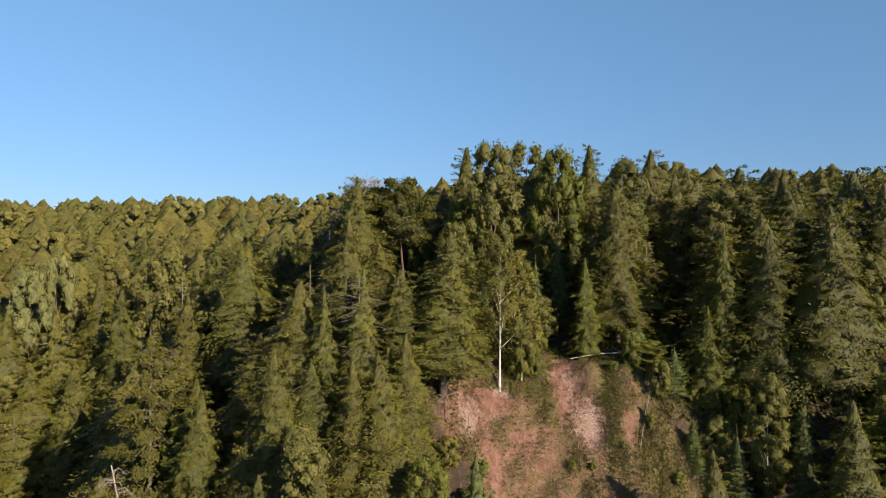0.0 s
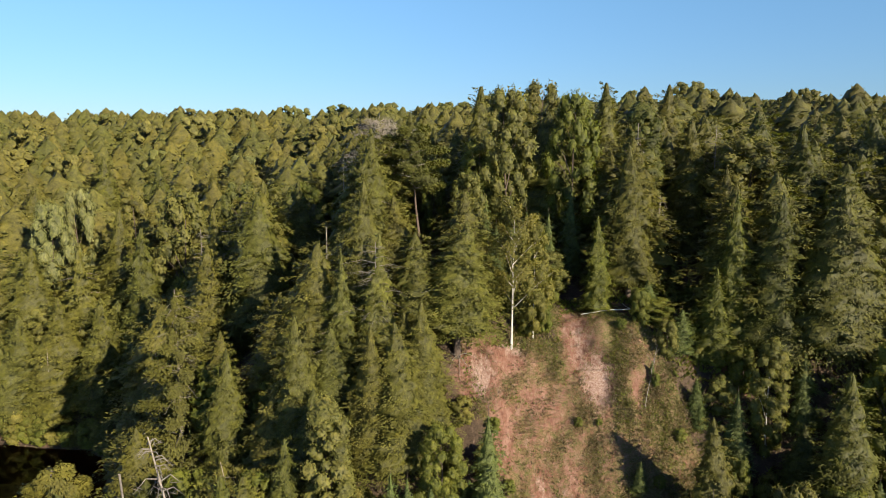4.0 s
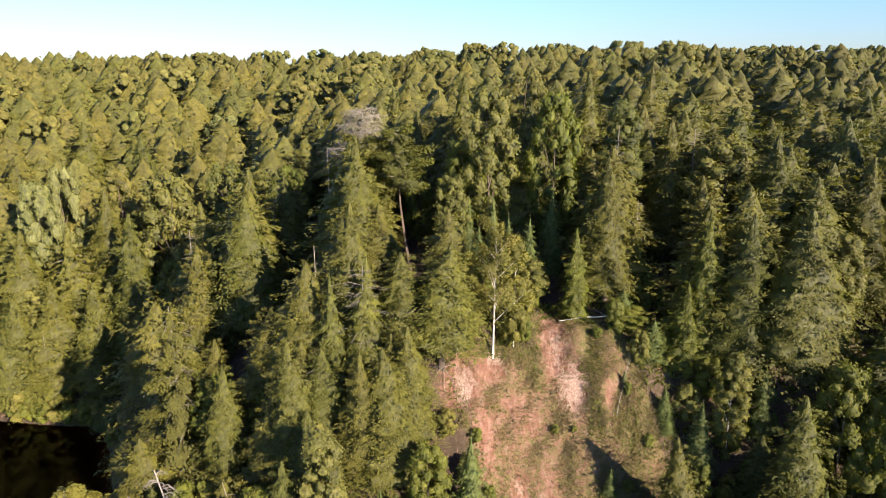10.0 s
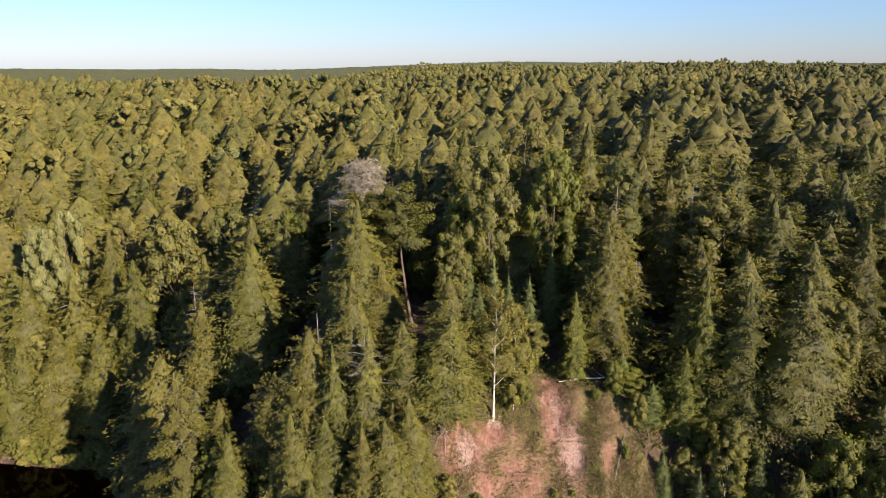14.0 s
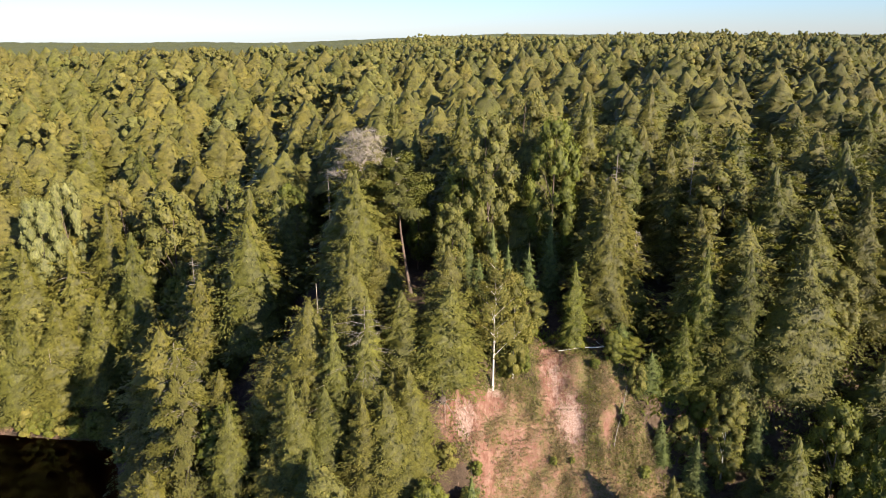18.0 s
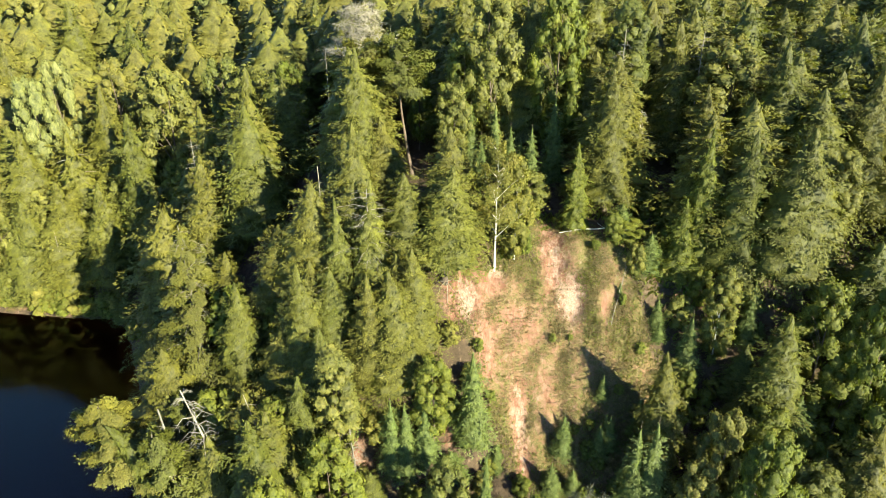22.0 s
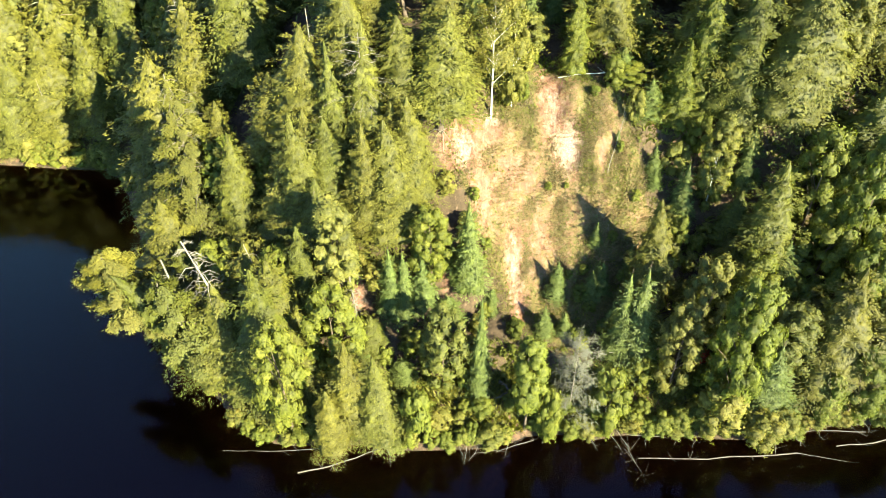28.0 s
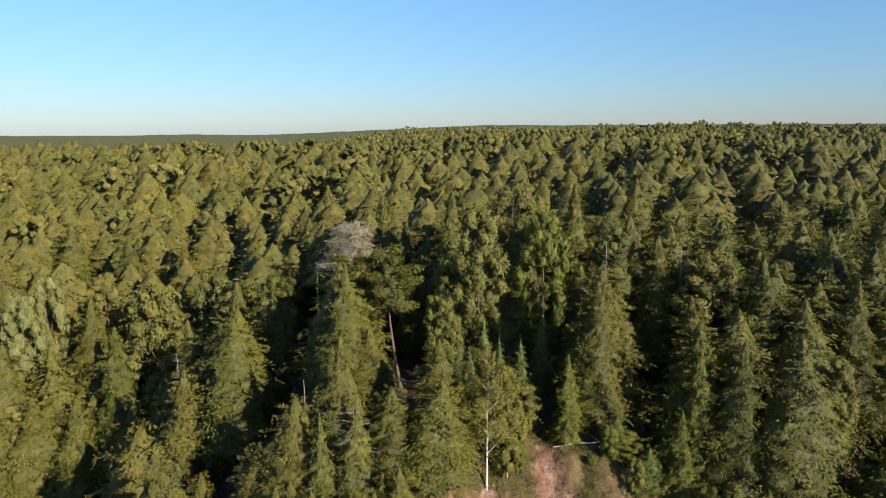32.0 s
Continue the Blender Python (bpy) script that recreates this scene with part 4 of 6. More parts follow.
plant("hemlock", -8.9, 66.6, 39.8, 5.3)
plant("old", -7.2, 63.7, 35.2, 6.0)
plant("old", -10.4, 63.3, 33.6, 4.4)
plant("hemlock", -9.6, 77.1, 45.0, 6.6)
plant("hemlock", 2.8, 95.4, 51.1, 6.8)
plant("hemlock", -7.5, 113.6, 48.7, 8.1)
plant("hemlock", -20.6, 121.4, 44.1, 7.8)
plant("hemlock", 19.8, 97.2, 51.8, 6.9)
plant("olive", 5.9, 84.5, 50.2, 8.1)
plant("maple", 14.0, 86.2, 49.6, 8.3)
plant("olive", 1.3, 80.7, 40.4, 5.3)
plant("hemlock", 18.3, 73.6, 43.5, 6.0)
plant("hemlock", 28.2, 85.8, 46.6, 7.6)
plant("hemlock", 30.6, 66.9, 39.0, 6.7)
plant("hemlock", 35.9, 65.8, 39.8, 9.4)
plant("olive", 41.0, 67.1, 36.8, 4.0)
plant("hemlock", 37.0, 75.5, 45.7, 8.0)
plant("fir", 6.2, 81.0, 38.5, 2.7)
plant("fir", 3.4, 82.6, 37.9, 2.7)
plant("fir", 4.5, 79.3, 35.1, 2.4)
plant("fir", 7.8, 78.2, 36.7, 2.6)
plant("fir", 9.1, 78.9, 34.7, 2.4)
plant("fir", 10.2, 77.6, 36.7, 2.9)
plant("fir", 13.1, 80.5, 39.4, 3.7)
plant("pale", -47.0, 153.1, 41.4, 10.4)
plant("hemlock", -3.5, 103.0, 46.0, 7.4)
plant("olive", 11.1, 95.4, 51.9, 9.8)
plant("olive", 22.4, 86.6, 48.6, 6.2)
plant("hemlock", 28.9, 102.5, 52.2, 8.9)
plant("maple", -3.1, 91.2, 41.6, 4.5)
plant("hemlock", 29.6, 76.5, 41.1, 5.7)
plant("hemlock", 44.7, 71.3, 43.9, 7.0)
plant("fir", 19.7, 50.2, 17.6, 4.6)
plant("fir", 18.3, 50.6, 16.6, 4.0)
plant("lip", 0.2, 64.6, 36.2, 8.6, "tall hemlock rooted at the eroded lip of the slope")
plant("hemlock", -24.6, 70.2, 24.0, 5.0)
plant("golden", 7.7, 67.6, 36.2, 4.4, "yellow-green birch leafed down to its base beside the clearing")
plant("hemlock", -30.2, 81.3, 31.5, 8.0)
plant("hemlock", -25.5, 54.0, 17.0, 6.2, "hemlock leaning far out over the dark river", lean=(10, -24), turn=0.0)
plant("hemlock", -22.0, 50.5, 15.0, 8.0)
# extra hemlock, added only to throw shade over the clearing's lower right
plant("hemlock", 21.6, 54.6, 21.5, 5.2, turn=0.0, model=2)
plant("redbush", 27.3, 50.1, 5.5, 1.8)
plant("redbush", -0.7, 43.1, 1.3, 1.0)
plant("hemlock", -14.2, 47.6, 12.0, 6.5)
plant("hemlock", -30.2, 70.1, 20.8, 6.8)
plant("hemlock", -13.5, 62.2, 27.0, 6.1)
plant("hemlock", -17.5, 67.6, 28.8, 7.9)
plant("hemlock", -6.9, 76.6, 37.8, 5.6)
plant("hemlock", -29.8, 62.0, 16.6, 9.6)
plant("hemlock", 1.0, 69.0, 38.7, 7.7)
plant("hemlock", -37.1, 77.0, 14.0, 6.8)
plant("hemlock", -19.6, 54.8, 16.7, 7.2)
plant("maple", -23.5, 66.4, 21.5, 6.8)
plant("hemlock", -3.8, 65.9, 35.0, 6.6)
plant("hemlock", -13.7, 66.2, 33.9, 8.6)
plant("hemlock", -34.7, 71.6, 13.1, 6.2)
plant("hemlock", -10.3, 72.1, 37.0, 5.9)
plant("olive", -34.3, 75.6, 15.5, 5.9)
plant("maple", -22.9, 56.2, 15.2, 7.6)
plant("maple", -16.4, 54.6, 16.2, 5.7)
plant("hemlock", -16.4, 51.3, 17.4, 8.5)
plant("hemlock", -4.7, 61.0, 28.3, 5.2)
plant("maple", -10.5, 48.1, 16.2, 7.3)
plant("hemlock", -27.5, 58.5, 13.3, 7.6)
plant("hemlock", -2.8, 60.3, 29.5, 5.4)
plant("hemlock", -27.9, 73.8, 23.1, 7.1)
plant("hemlock", -16.0, 60.1, 22.1, 6.1)
plant("hemlock", -10.9, 60.7, 27.0, 6.1)
plant("hemlock", -12.0, 57.3, 22.5, 5.2)
plant("farhem", -69.5, 109.8, 26.5, 10.7)
plant("olive", -68.1, 98.0, 16.1, 7.8)
plant("old", -72.0, 101.7, 16.5, 8.8)
plant("farhem", -86.9, 106.1, 19.7, 7.2)
plant("farhem", -75.9, 103.6, 20.6, 9.9)
plant("farhem", -77.3, 98.3, 13.3, 8.6)
plant("old", -46.7, 108.9, 25.8, 9.4)
plant("farhem", -43.0, 97.2, 21.1, 7.6)
plant("farhem", -75.7, 108.6, 23.0, 7.2)
plant("farhem", -85.1, 103.0, 17.9, 8.0)
plant("farhem", -80.9, 109.0, 25.4, 8.8)
plant("olive", -42.5, 111.6, 27.9, 8.1)
plant("farhem", -89.5, 111.8, 23.4, 8.5)
plant("farhem", -81.2, 99.5, 18.3, 9.9)
plant("farhem", -43.1, 107.3, 25.1, 6.8)
plant("farhem", -85.1, 110.2, 26.4, 9.3)
plant("farhem", -67.1, 106.0, 21.9, 8.8)
plant("farhem", -58.9, 106.6, 24.6, 10.5)
plant("farhem", -71.0, 105.6, 21.4, 9.8)
plant("farhem", -50.8, 102.2, 20.2, 9.6)
plant("farhem", -56.6, 110.6, 25.3, 7.7)
plant("farhem", -46.8, 103.4, 24.8, 9.3)
plant("farhem", -80.4, 103.8, 18.5, 8.5)
plant("farhem", -74.5, 111.9, 26.7, 8.3)
plant("olive", -73.6, 98.5, 15.2, 7.9)
plant("olive", -61.1, 100.8, 19.4, 7.6)
plant("olive", -89.6, 108.1, 20.8, 7.0)
plant("farhem", -25.9, 90.4, 33.3, 8.0)
plant("maple", 2.7, 86.7, 43.8, 8.1)
plant("farhem", -0.3, 98.2, 45.9, 9.0)
plant("farhem", 24.2, 99.5, 46.9, 10.0)
plant("farhem", 3.0, 102.2, 47.4, 10.1)
plant("farhem", 9.5, 100.0, 49.0, 10.4)
plant("farhem", 20.0, 82.8, 42.7, 6.4)
plant("farhem", -35.3, 88.4, 23.3, 8.8)
plant("farhem", 24.1, 104.0, 46.5, 7.6)
plant("olive", 17.6, 101.1, 45.2, 7.4)
plant("farhem", -33.1, 96.2, 31.0, 9.4)
plant("farhem", -34.6, 100.2, 27.3, 8.3)
plant("farhem", -10.0, 85.6, 42.1, 7.4)
plant("farhem", -35.2, 81.7, 24.2, 11.1)
plant("farhem", 18.8, 86.6, 42.8, 7.4)
plant("farhem", -28.9, 84.6, 30.0, 8.9)
plant("farhem", 19.2, 77.2, 44.2, 8.5)
plant("farhem", -10.6, 81.3, 44.2, 8.9)
plant("farhem", -9.5, 94.4, 41.5, 6.5)
plant("maple", 22.7, 95.3, 44.0, 7.3)
plant("farhem", 6.9, 93.0, 47.2, 8.8)
plant("farhem", -25.4, 94.0, 34.1, 7.7)
plant("farhem", 20.9, 89.6, 44.1, 7.1)
plant("farhem", 17.0, 90.4, 43.4, 7.2)
plant("farhem", 13.5, 101.0, 45.2, 7.8)
plant("farhem", -11.8, 100.5, 42.8, 7.3)
plant("farhem", -12.2, 96.8, 42.0, 7.7)
plant("farhem", 26.6, 91.8, 44.7, 9.6)
plant("farhem", -26.5, 102.2, 36.2, 9.5)
plant("farhem", -23.3, 97.3, 37.7, 10.0)
plant("farhem", 27.4, 96.6, 47.3, 9.6)
plant("olive", 10.9, 103.6, 46.1, 7.5)
plant("farhem", 11.5, 90.3, 47.8, 11.5)
plant("farhem", -32.0, 103.0, 31.3, 9.0)
plant("farhem", 15.3, 94.9, 47.3, 8.4)
plant("maple", -22.3, 102.5, 37.9, 7.5)
plant("maple", -39.1, 100.3, 24.4, 7.9)
plant("farhem", 1.5, 90.5, 44.2, 7.0)
plant("maple", 5.1, 89.6, 44.1, 6.9)
plant("olive", 5.6, 98.4, 46.5, 9.2)
plant("farhem", -35.2, 92.3, 26.3, 8.7)
plant("farhem", -40.0, 89.5, 19.3, 7.6)
plant("farhem", -24.2, 86.4, 37.4, 10.7)
plant("farhem", 49.7, 77.7, 46.2, 8.7)
plant("farhem", 62.9, 86.0, 41.9, 8.1)
plant("farhem", 58.0, 70.1, 42.6, 10.6)
plant("farhem", 35.1, 98.2, 47.5, 9.6)
plant("farhem", 60.3, 92.5, 47.6, 11.2)
plant("farhem", 53.2, 63.5, 34.3, 10.7)
plant("farhem", 76.8, 91.0, 47.4, 10.2)
plant("farhem", 30.8, 94.6, 44.5, 7.4)
plant("farhem", 64.9, 74.6, 44.9, 10.4)
plant("olive", 66.5, 89.7, 44.9, 9.9)
plant("farhem", 63.6, 81.1, 41.3, 9.0)
plant("farhem", 72.7, 91.0, 44.4, 9.6)
plant("farhem", 60.3, 100.8, 48.6, 8.7)
plant("olive", 47.9, 98.3, 44.2, 9.0)
plant("farhem", 52.7, 58.8, 26.5, 8.4)
plant("farhem", 28.3, 70.6, 39.6, 8.3)
plant("farhem", 54.2, 75.7, 42.9, 7.6)
plant("farhem", 54.1, 93.3, 44.3, 8.9)
plant("olive", 43.4, 86.1, 43.3, 9.9)
plant("farhem", 72.0, 98.4, 48.4, 11.8)
plant("farhem", 43.1, 91.4, 43.6, 9.2)
plant("farhem", 39.4, 102.6, 46.5, 7.5)
plant("olive", 59.6, 81.4, 41.7, 9.4)
plant("farhem", 59.5, 76.5, 41.3, 9.8)
plant("farhem", 77.2, 103.2, 45.5, 9.8)
plant("farhem", 48.3, 91.2, 47.3, 11.9)
plant("olive", 76.6, 98.5, 43.8, 6.6)
plant("farhem", 36.4, 94.3, 44.6, 9.6)
plant("farhem", 36.4, 82.6, 42.7, 7.1)
plant("farhem", 46.7, 60.9, 29.7, 8.6)
plant("farhem", 57.3, 65.0, 33.4, 8.4)
plant("farhem", 79.9, 94.5, 44.2, 9.1)
plant("farhem", 63.5, 98.8, 45.7, 8.0)
plant("farhem", 39.7, 79.9, 44.0, 9.2)
plant("farhem", 43.1, 76.5, 42.5, 10.1)
plant("olive", 55.0, 88.4, 42.4, 7.4)
plant("farhem", 55.8, 101.9, 45.4, 8.0)
plant("farhem", 49.8, 71.6, 44.2, 12.2)
plant("farhem", 32.0, 71.5, 40.9, 9.7)
plant("farhem", 47.2, 82.2, 46.5, 10.5)
plant("farhem", 73.5, 85.4, 45.5, 8.2)
plant("olive", 66.9, 97.3, 46.5, 9.0)
plant("olive", 32.7, 81.2, 44.6, 10.6)
plant("farhem", 30.7, 89.3, 47.4, 10.0)
plant("farhem", 69.7, 81.8, 44.5, 8.0)
plant("farhem", 56.9, 97.6, 45.1, 7.9)
plant("farhem", 39.7, 72.3, 41.7, 10.2)
plant("farhem", 42.1, 61.3, 29.8, 7.1)
plant("farhem", 53.7, 97.8, 44.0, 6.6)
plant("farhem", 47.7, 102.9, 45.3, 8.9)
plant("farhem", 81.1, 101.2, 48.2, 10.6)
plant("farhem", 39.8, 83.6, 42.5, 7.3)
plant("farhem", 52.5, 104.0, 48.0, 10.0)
plant("olive", 57.8, 85.6, 42.1, 7.6)
plant("farhem", 68.0, 103.7, 49.6, 8.9)
plant("olive", 66.9, 78.6, 43.1, 8.8)
plant("farhem", 37.0, 88.9, 47.8, 9.2)
plant("farhem", 42.1, 99.3, 45.5, 7.8)
plant("olive", 52.7, 84.0, 42.1, 7.7)
plant("olive", 56.6, 61.0, 27.5, 9.0)
plant("olive", 68.9, 85.6, 43.0, 7.6)
plant("farhem", 40.9, 95.0, 44.3, 8.5)
plant("farhem", 72.9, 102.7, 46.4, 9.7)
plant("farhem", 53.6, 69.9, 39.5, 7.0)
plant("farhem", 49.4, 85.9, 47.1, 10.0)
plant("farhem", 31.1, 99.2, 45.1, 7.6)
plant("farhem", 63.4, 104.0, 49.8, 10.8)
plant("olive", 54.4, 80.4, 43.6, 7.8)
plant("olive", 34.3, 85.5, 44.7, 9.4)
plant("farhem", 42.9, 103.6, 46.8, 8.7)
plant("maple", 29.7, 49.5, 14.1, 6.2)
plant("maple", 34.8, 59.4, 21.0, 4.1)
plant("maple", 38.9, 55.1, 18.3, 6.7)
plant("maple", 31.3, 52.3, 16.6, 6.6)
plant("olive", 46.7, 52.4, 12.6, 4.5)
plant("fir", 48.6, 53.8, 13.0, 5.1)
plant("maple", 35.5, 52.2, 13.1, 5.4)
plant("fir", 48.1, 50.3, 9.8, 4.6)
plant("olive", 34.4, 48.2, 13.3, 6.7)
plant("olive", 50.6, 56.0, 16.1, 5.8)
plant("maple", 28.9, 46.9, 9.2, 4.6)
plant("hemlock", 43.1, 48.3, 13.1, 7.2)
plant("olive", 46.9, 57.3, 19.5, 5.2)
plant("maple", 38.7, 47.7, 10.1, 5.8)
plant("fir", 46.4, 47.7, 12.4, 6.8)
plant("hemlock", 29.7, 55.7, 15.7, 4.3)
plant("olive", 38.1, 51.8, 11.4, 5.1)
plant("fir", 32.8, 57.7, 18.6, 4.8)
plant("maple", 43.9, 53.9, 15.4, 5.8)
plant("hemlock", 49.3, 59.4, 20.9, 4.8)
plant("maple", 43.9, 58.4, 19.8, 5.4)
plant("fir", 35.1, 55.0, 16.7, 6.5)
plant("hemlock", 30.8, 59.0, 19.2, 4.0)
plant("fir", 32.5, 46.0, 11.1, 5.6)
plant("bush", 4.0, 45.2, 3.9, 2.9)
plant("bush", -19.6, 44.6, 1.8, 2.2)
plant("oakbush", 4.7, 42.8, 2.7, 3.3)
plant("bush", 12.9, 43.7, 2.1, 2.6)
plant("bush", 24.1, 44.3, 3.1, 3.0)
plant("bush", 44.8, 44.8, 2.0, 2.7)
plant("oakbush", -4.3, 43.9, 3.4, 3.2)
plant("oakbush", 14.7, 43.3, 1.3, 1.6)
plant("bush", 19.4, 44.7, 2.7, 2.4)
plant("oakbush", -17.0, 44.2, 1.8, 1.5)
plant("bush", 35.5, 44.5, 2.3, 2.2)
plant("bush", 11.1, 45.3, 2.1, 1.6)
plant("bush", 31.1, 43.8, 2.9, 3.0)
plant("bush", -11.4, 44.7, 3.7, 3.0)
plant("bush", 30.5, 45.1, 2.9, 1.7)
plant("bush", 7.2, 46.0, 3.9, 2.6)
plant("bush", 2.4, 45.6, 3.3, 2.0)
plant("bush", -5.7, 45.0, 3.3, 2.1)
plant("bush", 3.1, 43.7, 2.5, 1.6)
plant("bush", 12.6, 45.9, 3.6, 2.8)
plant("bush", -1.2, 45.3, 3.3, 2.2)
plant("bush", 0.6, 42.3, 1.3, 1.8)
plant("oakbush", 18.3, 44.0, 1.7, 1.6)
plant("bush", 22.4, 44.2, 2.7, 2.8)
plant("oakbush", 25.4, 45.1, 2.7, 2.1)
plant("oakbush", -21.2, 45.9, 2.0, 2.5)
plant("bush", 35.2, 45.9, 3.3, 2.2)
plant("oakbush", -0.2, 44.2, 3.6, 3.1)
plant("bush", 36.4, 45.8, 2.9, 1.8)
plant("bush", -7.5, 45.9, 3.6, 2.2)
plant("bush", 18.1, 45.5, 3.5, 2.5)
plant("bush", 32.8, 43.1, 1.3, 1.5)
plant("oakbush", -17.5, 45.4, 3.1, 3.1)
plant("bush", 6.3, 43.2, 2.0, 2.2)
plant("bush", -18.2, 43.7, 1.6, 2.2)
plant("bush", -12.2, 43.2, 1.6, 1.9)
plant("bush", 36.7, 44.2, 1.5, 1.4)
plant("bush", -15.6, 45.9, 3.0, 1.7)
plant("bush", 20.5, 45.8, 2.9, 2.2)
plant("bush", 2.1, 42.9, 2.2, 2.4)
plant("bush", -4.3, 45.5, 3.8, 2.4)
plant("bush", -12.6, 45.6, 3.1, 1.9)
plant("oakbush", 33.7, 44.2, 2.8, 2.4)
plant("bush", 20.6, 43.8, 1.7, 2.3)
plant("bush", -4.3, 42.3, 1.6, 2.1)
plant("bush", 14.5, 45.8, 3.3, 2.4)
plant("bush", -2.6, 46.0, 4.1, 3.0)
plant("oakbush", 1.8, 44.4, 2.8, 1.6)
plant("oakbush", 0.9, 60.8, 20.9, 2.5)
plant("bush", -24.4, 58.6, 7.9, 3.0)
plant("bush", 2.2, 47.9, 5.4, 1.8)
plant("oakbush", 3.0, 49.4, 8.1, 3.9)
plant("hemlock", -23.2, 53.5, 6.3, 4.2)
plant("fir", -4.0, 48.6, 6.7, 2.8)
plant("oakbush", 0.0, 51.3, 8.9, 2.9)
plant("oakbush", -4.9, 56.0, 13.5, 1.8)
plant("fir", -24.6, 63.7, 11.8, 2.2)
plant("oakbush", -0.2, 57.9, 16.5, 2.1)
plant("oakbush", -6.3, 54.8, 14.1, 4.2)
plant("hemlock", -25.3, 61.8, 9.2, 2.3)
plant("oakbush", -7.3, 60.4, 19.7, 1.8)
plant("fir", 0.8, 53.1, 10.9, 3.4)
plant("bush", -30.2, 67.8, 8.2, 2.1)
plant("hemlock", -3.3, 51.7, 8.1, 1.7)
plant("oakbush", 3.9, 52.3, 8.8, 2.4)
plant("oakbush", 2.8, 58.1, 17.5, 2.9)
plant("fir", -29.9, 64.8, 7.5, 3.3)
plant("fir", 1.2, 49.7, 6.2, 1.9)
plant("bush", -9.1, 62.0, 21.7, 2.1)
plant("fir", -16.8, 62.3, 16.9, 3.0)
plant("oakbush", -35.4, 67.9, 2.3, 1.6)
plant("bush", -2.2, 50.9, 7.9, 2.3)
plant("bush", -5.7, 49.7, 7.0, 2.1)
plant("fir", -20.2, 66.2, 18.2, 4.2)
plant("oakbush", -20.1, 64.5, 15.6, 2.3)
plant("hemlock", -16.4, 56.9, 11.1, 2.6)
plant("oakbush", -8.0, 52.7, 8.8, 1.9)
plant("fir", -23.6, 62.3, 12.1, 3.0)
plant("bush", -21.5, 59.3, 10.3, 2.5)
plant("hemlock", -7.9, 48.4, 6.6, 2.9)
plant("oakbush", -20.2, 52.6, 5.7, 2.4)
plant("fir", -9.8, 56.1, 16.0, 3.7)
plant("bush", -31.8, 67.1, 5.5, 2.0)
plant("hemlock", -9.5, 50.7, 7.0, 1.6)
plant("fir", -1.5, 57.2, 15.9, 2.5)
plant("oakbush", -18.6, 61.7, 13.4, 1.5)
plant("bush", -19.9, 62.2, 13.1, 1.8)
plant("fir", -21.3, 60.8, 12.1, 2.8)
plant("hemlock", -19.2, 58.9, 10.8, 2.6)
plant("hemlock", -12.1, 52.5, 9.7, 2.8)
plant("hemlock", -7.1, 51.0, 9.9, 3.3)
plant("bush", -27.0, 61.4, 7.7, 2.5)
plant("bush", -24.8, 51.5, 3.8, 2.4)
plant("fir", 1.2, 56.5, 14.8, 2.5)
plant("fir", -19.3, 48.8, 3.6, 1.7)
plant("hemlock", -14.0, 56.2, 12.9, 2.2)
plant("hemlock", -11.8, 49.9, 6.2, 1.6)
plant("oakbush", -33.7, 66.3, 4.0, 2.3)
plant("bush", -10.4, 64.9, 24.1, 1.5)
plant("hemlock", -21.0, 47.9, 3.1, 1.9)
plant("fir", -8.6, 59.7, 18.3, 1.7)
plant("oakbush", -7.8, 55.7, 14.6, 2.8)
plant("fir", -13.2, 50.6, 7.1, 2.5)
plant("oakbush", -4.6, 63.1, 25.2, 2.9)
plant("bush", -3.5, 50.4, 7.2, 2.0)
plant("bush", -1.2, 49.1, 6.8, 3.0)
plant("fir", -15.9, 64.1, 18.3, 2.2)
plant("hemlock", -33.4, 67.9, 4.4, 2.2)
plant("fir", 26.0, 53.8, 9.7, 2.8)
plant("fir", 27.5, 73.1, 28.4, 2.3)
plant("oakbush", 31.5, 60.6, 16.4, 1.7)
plant("fir", 21.4, 54.6, 9.6, 1.4)
plant("bush", 20.2, 48.2, 6.6, 3.2)
plant("bush", 24.5, 68.9, 27.6, 3.1)
plant("oakbush", 24.9, 63.9, 22.1, 3.3)
plant("hemlock", 23.8, 71.2, 26.7, 1.7)
plant("hemlock", 21.9, 51.6, 9.5, 3.3)
plant("bush", 24.2, 55.4, 10.1, 1.6)
plant("hemlock", 35.0, 71.0, 29.6, 2.5)
plant("hemlock", 15.2, 77.1, 31.2, 3.0)
plant("fir", 16.5, 48.2, 5.4, 2.2)
plant("oakbush", 27.7, 48.5, 6.0, 2.5)
plant("bush", 39.7, 64.6, 25.0, 3.4)
plant("fir", 31.6, 74.5, 30.1, 3.4)
plant("fir", 22.2, 76.1, 29.5, 1.7)
plant("oakbush", 24.7, 52.0, 8.8, 3.2)
plant("oakbush", 20.6, 66.5, 26.9, 2.6)
plant("oakbush", 26.6, 57.5, 12.6, 2.0)
plant("bush", 27.8, 65.8, 24.5, 3.5)
plant("oakbush", 27.9, 51.7, 7.3, 2.2)
plant("fir", 23.4, 56.9, 13.0, 2.3)
plant("fir", 29.9, 63.8, 20.4, 1.8)
plant("fir", 32.8, 64.5, 23.8, 2.7)
plant("fir", 19.5, 70.4, 30.2, 3.2)
plant("hemlock", 36.5, 68.9, 28.0, 2.0)
plant("oakbush", 33.8, 74.8, 29.5, 2.3)
plant("oakbush", 22.7, 73.1, 28.6, 1.7)
plant("fir", 24.1, 77.0, 28.8, 1.3)
plant("oakbush", 38.4, 67.6, 28.9, 4.1)
plant("oakbush", 28.3, 54.1, 10.6, 3.6)
plant("oakbush", 38.2, 61.4, 20.3, 2.8)
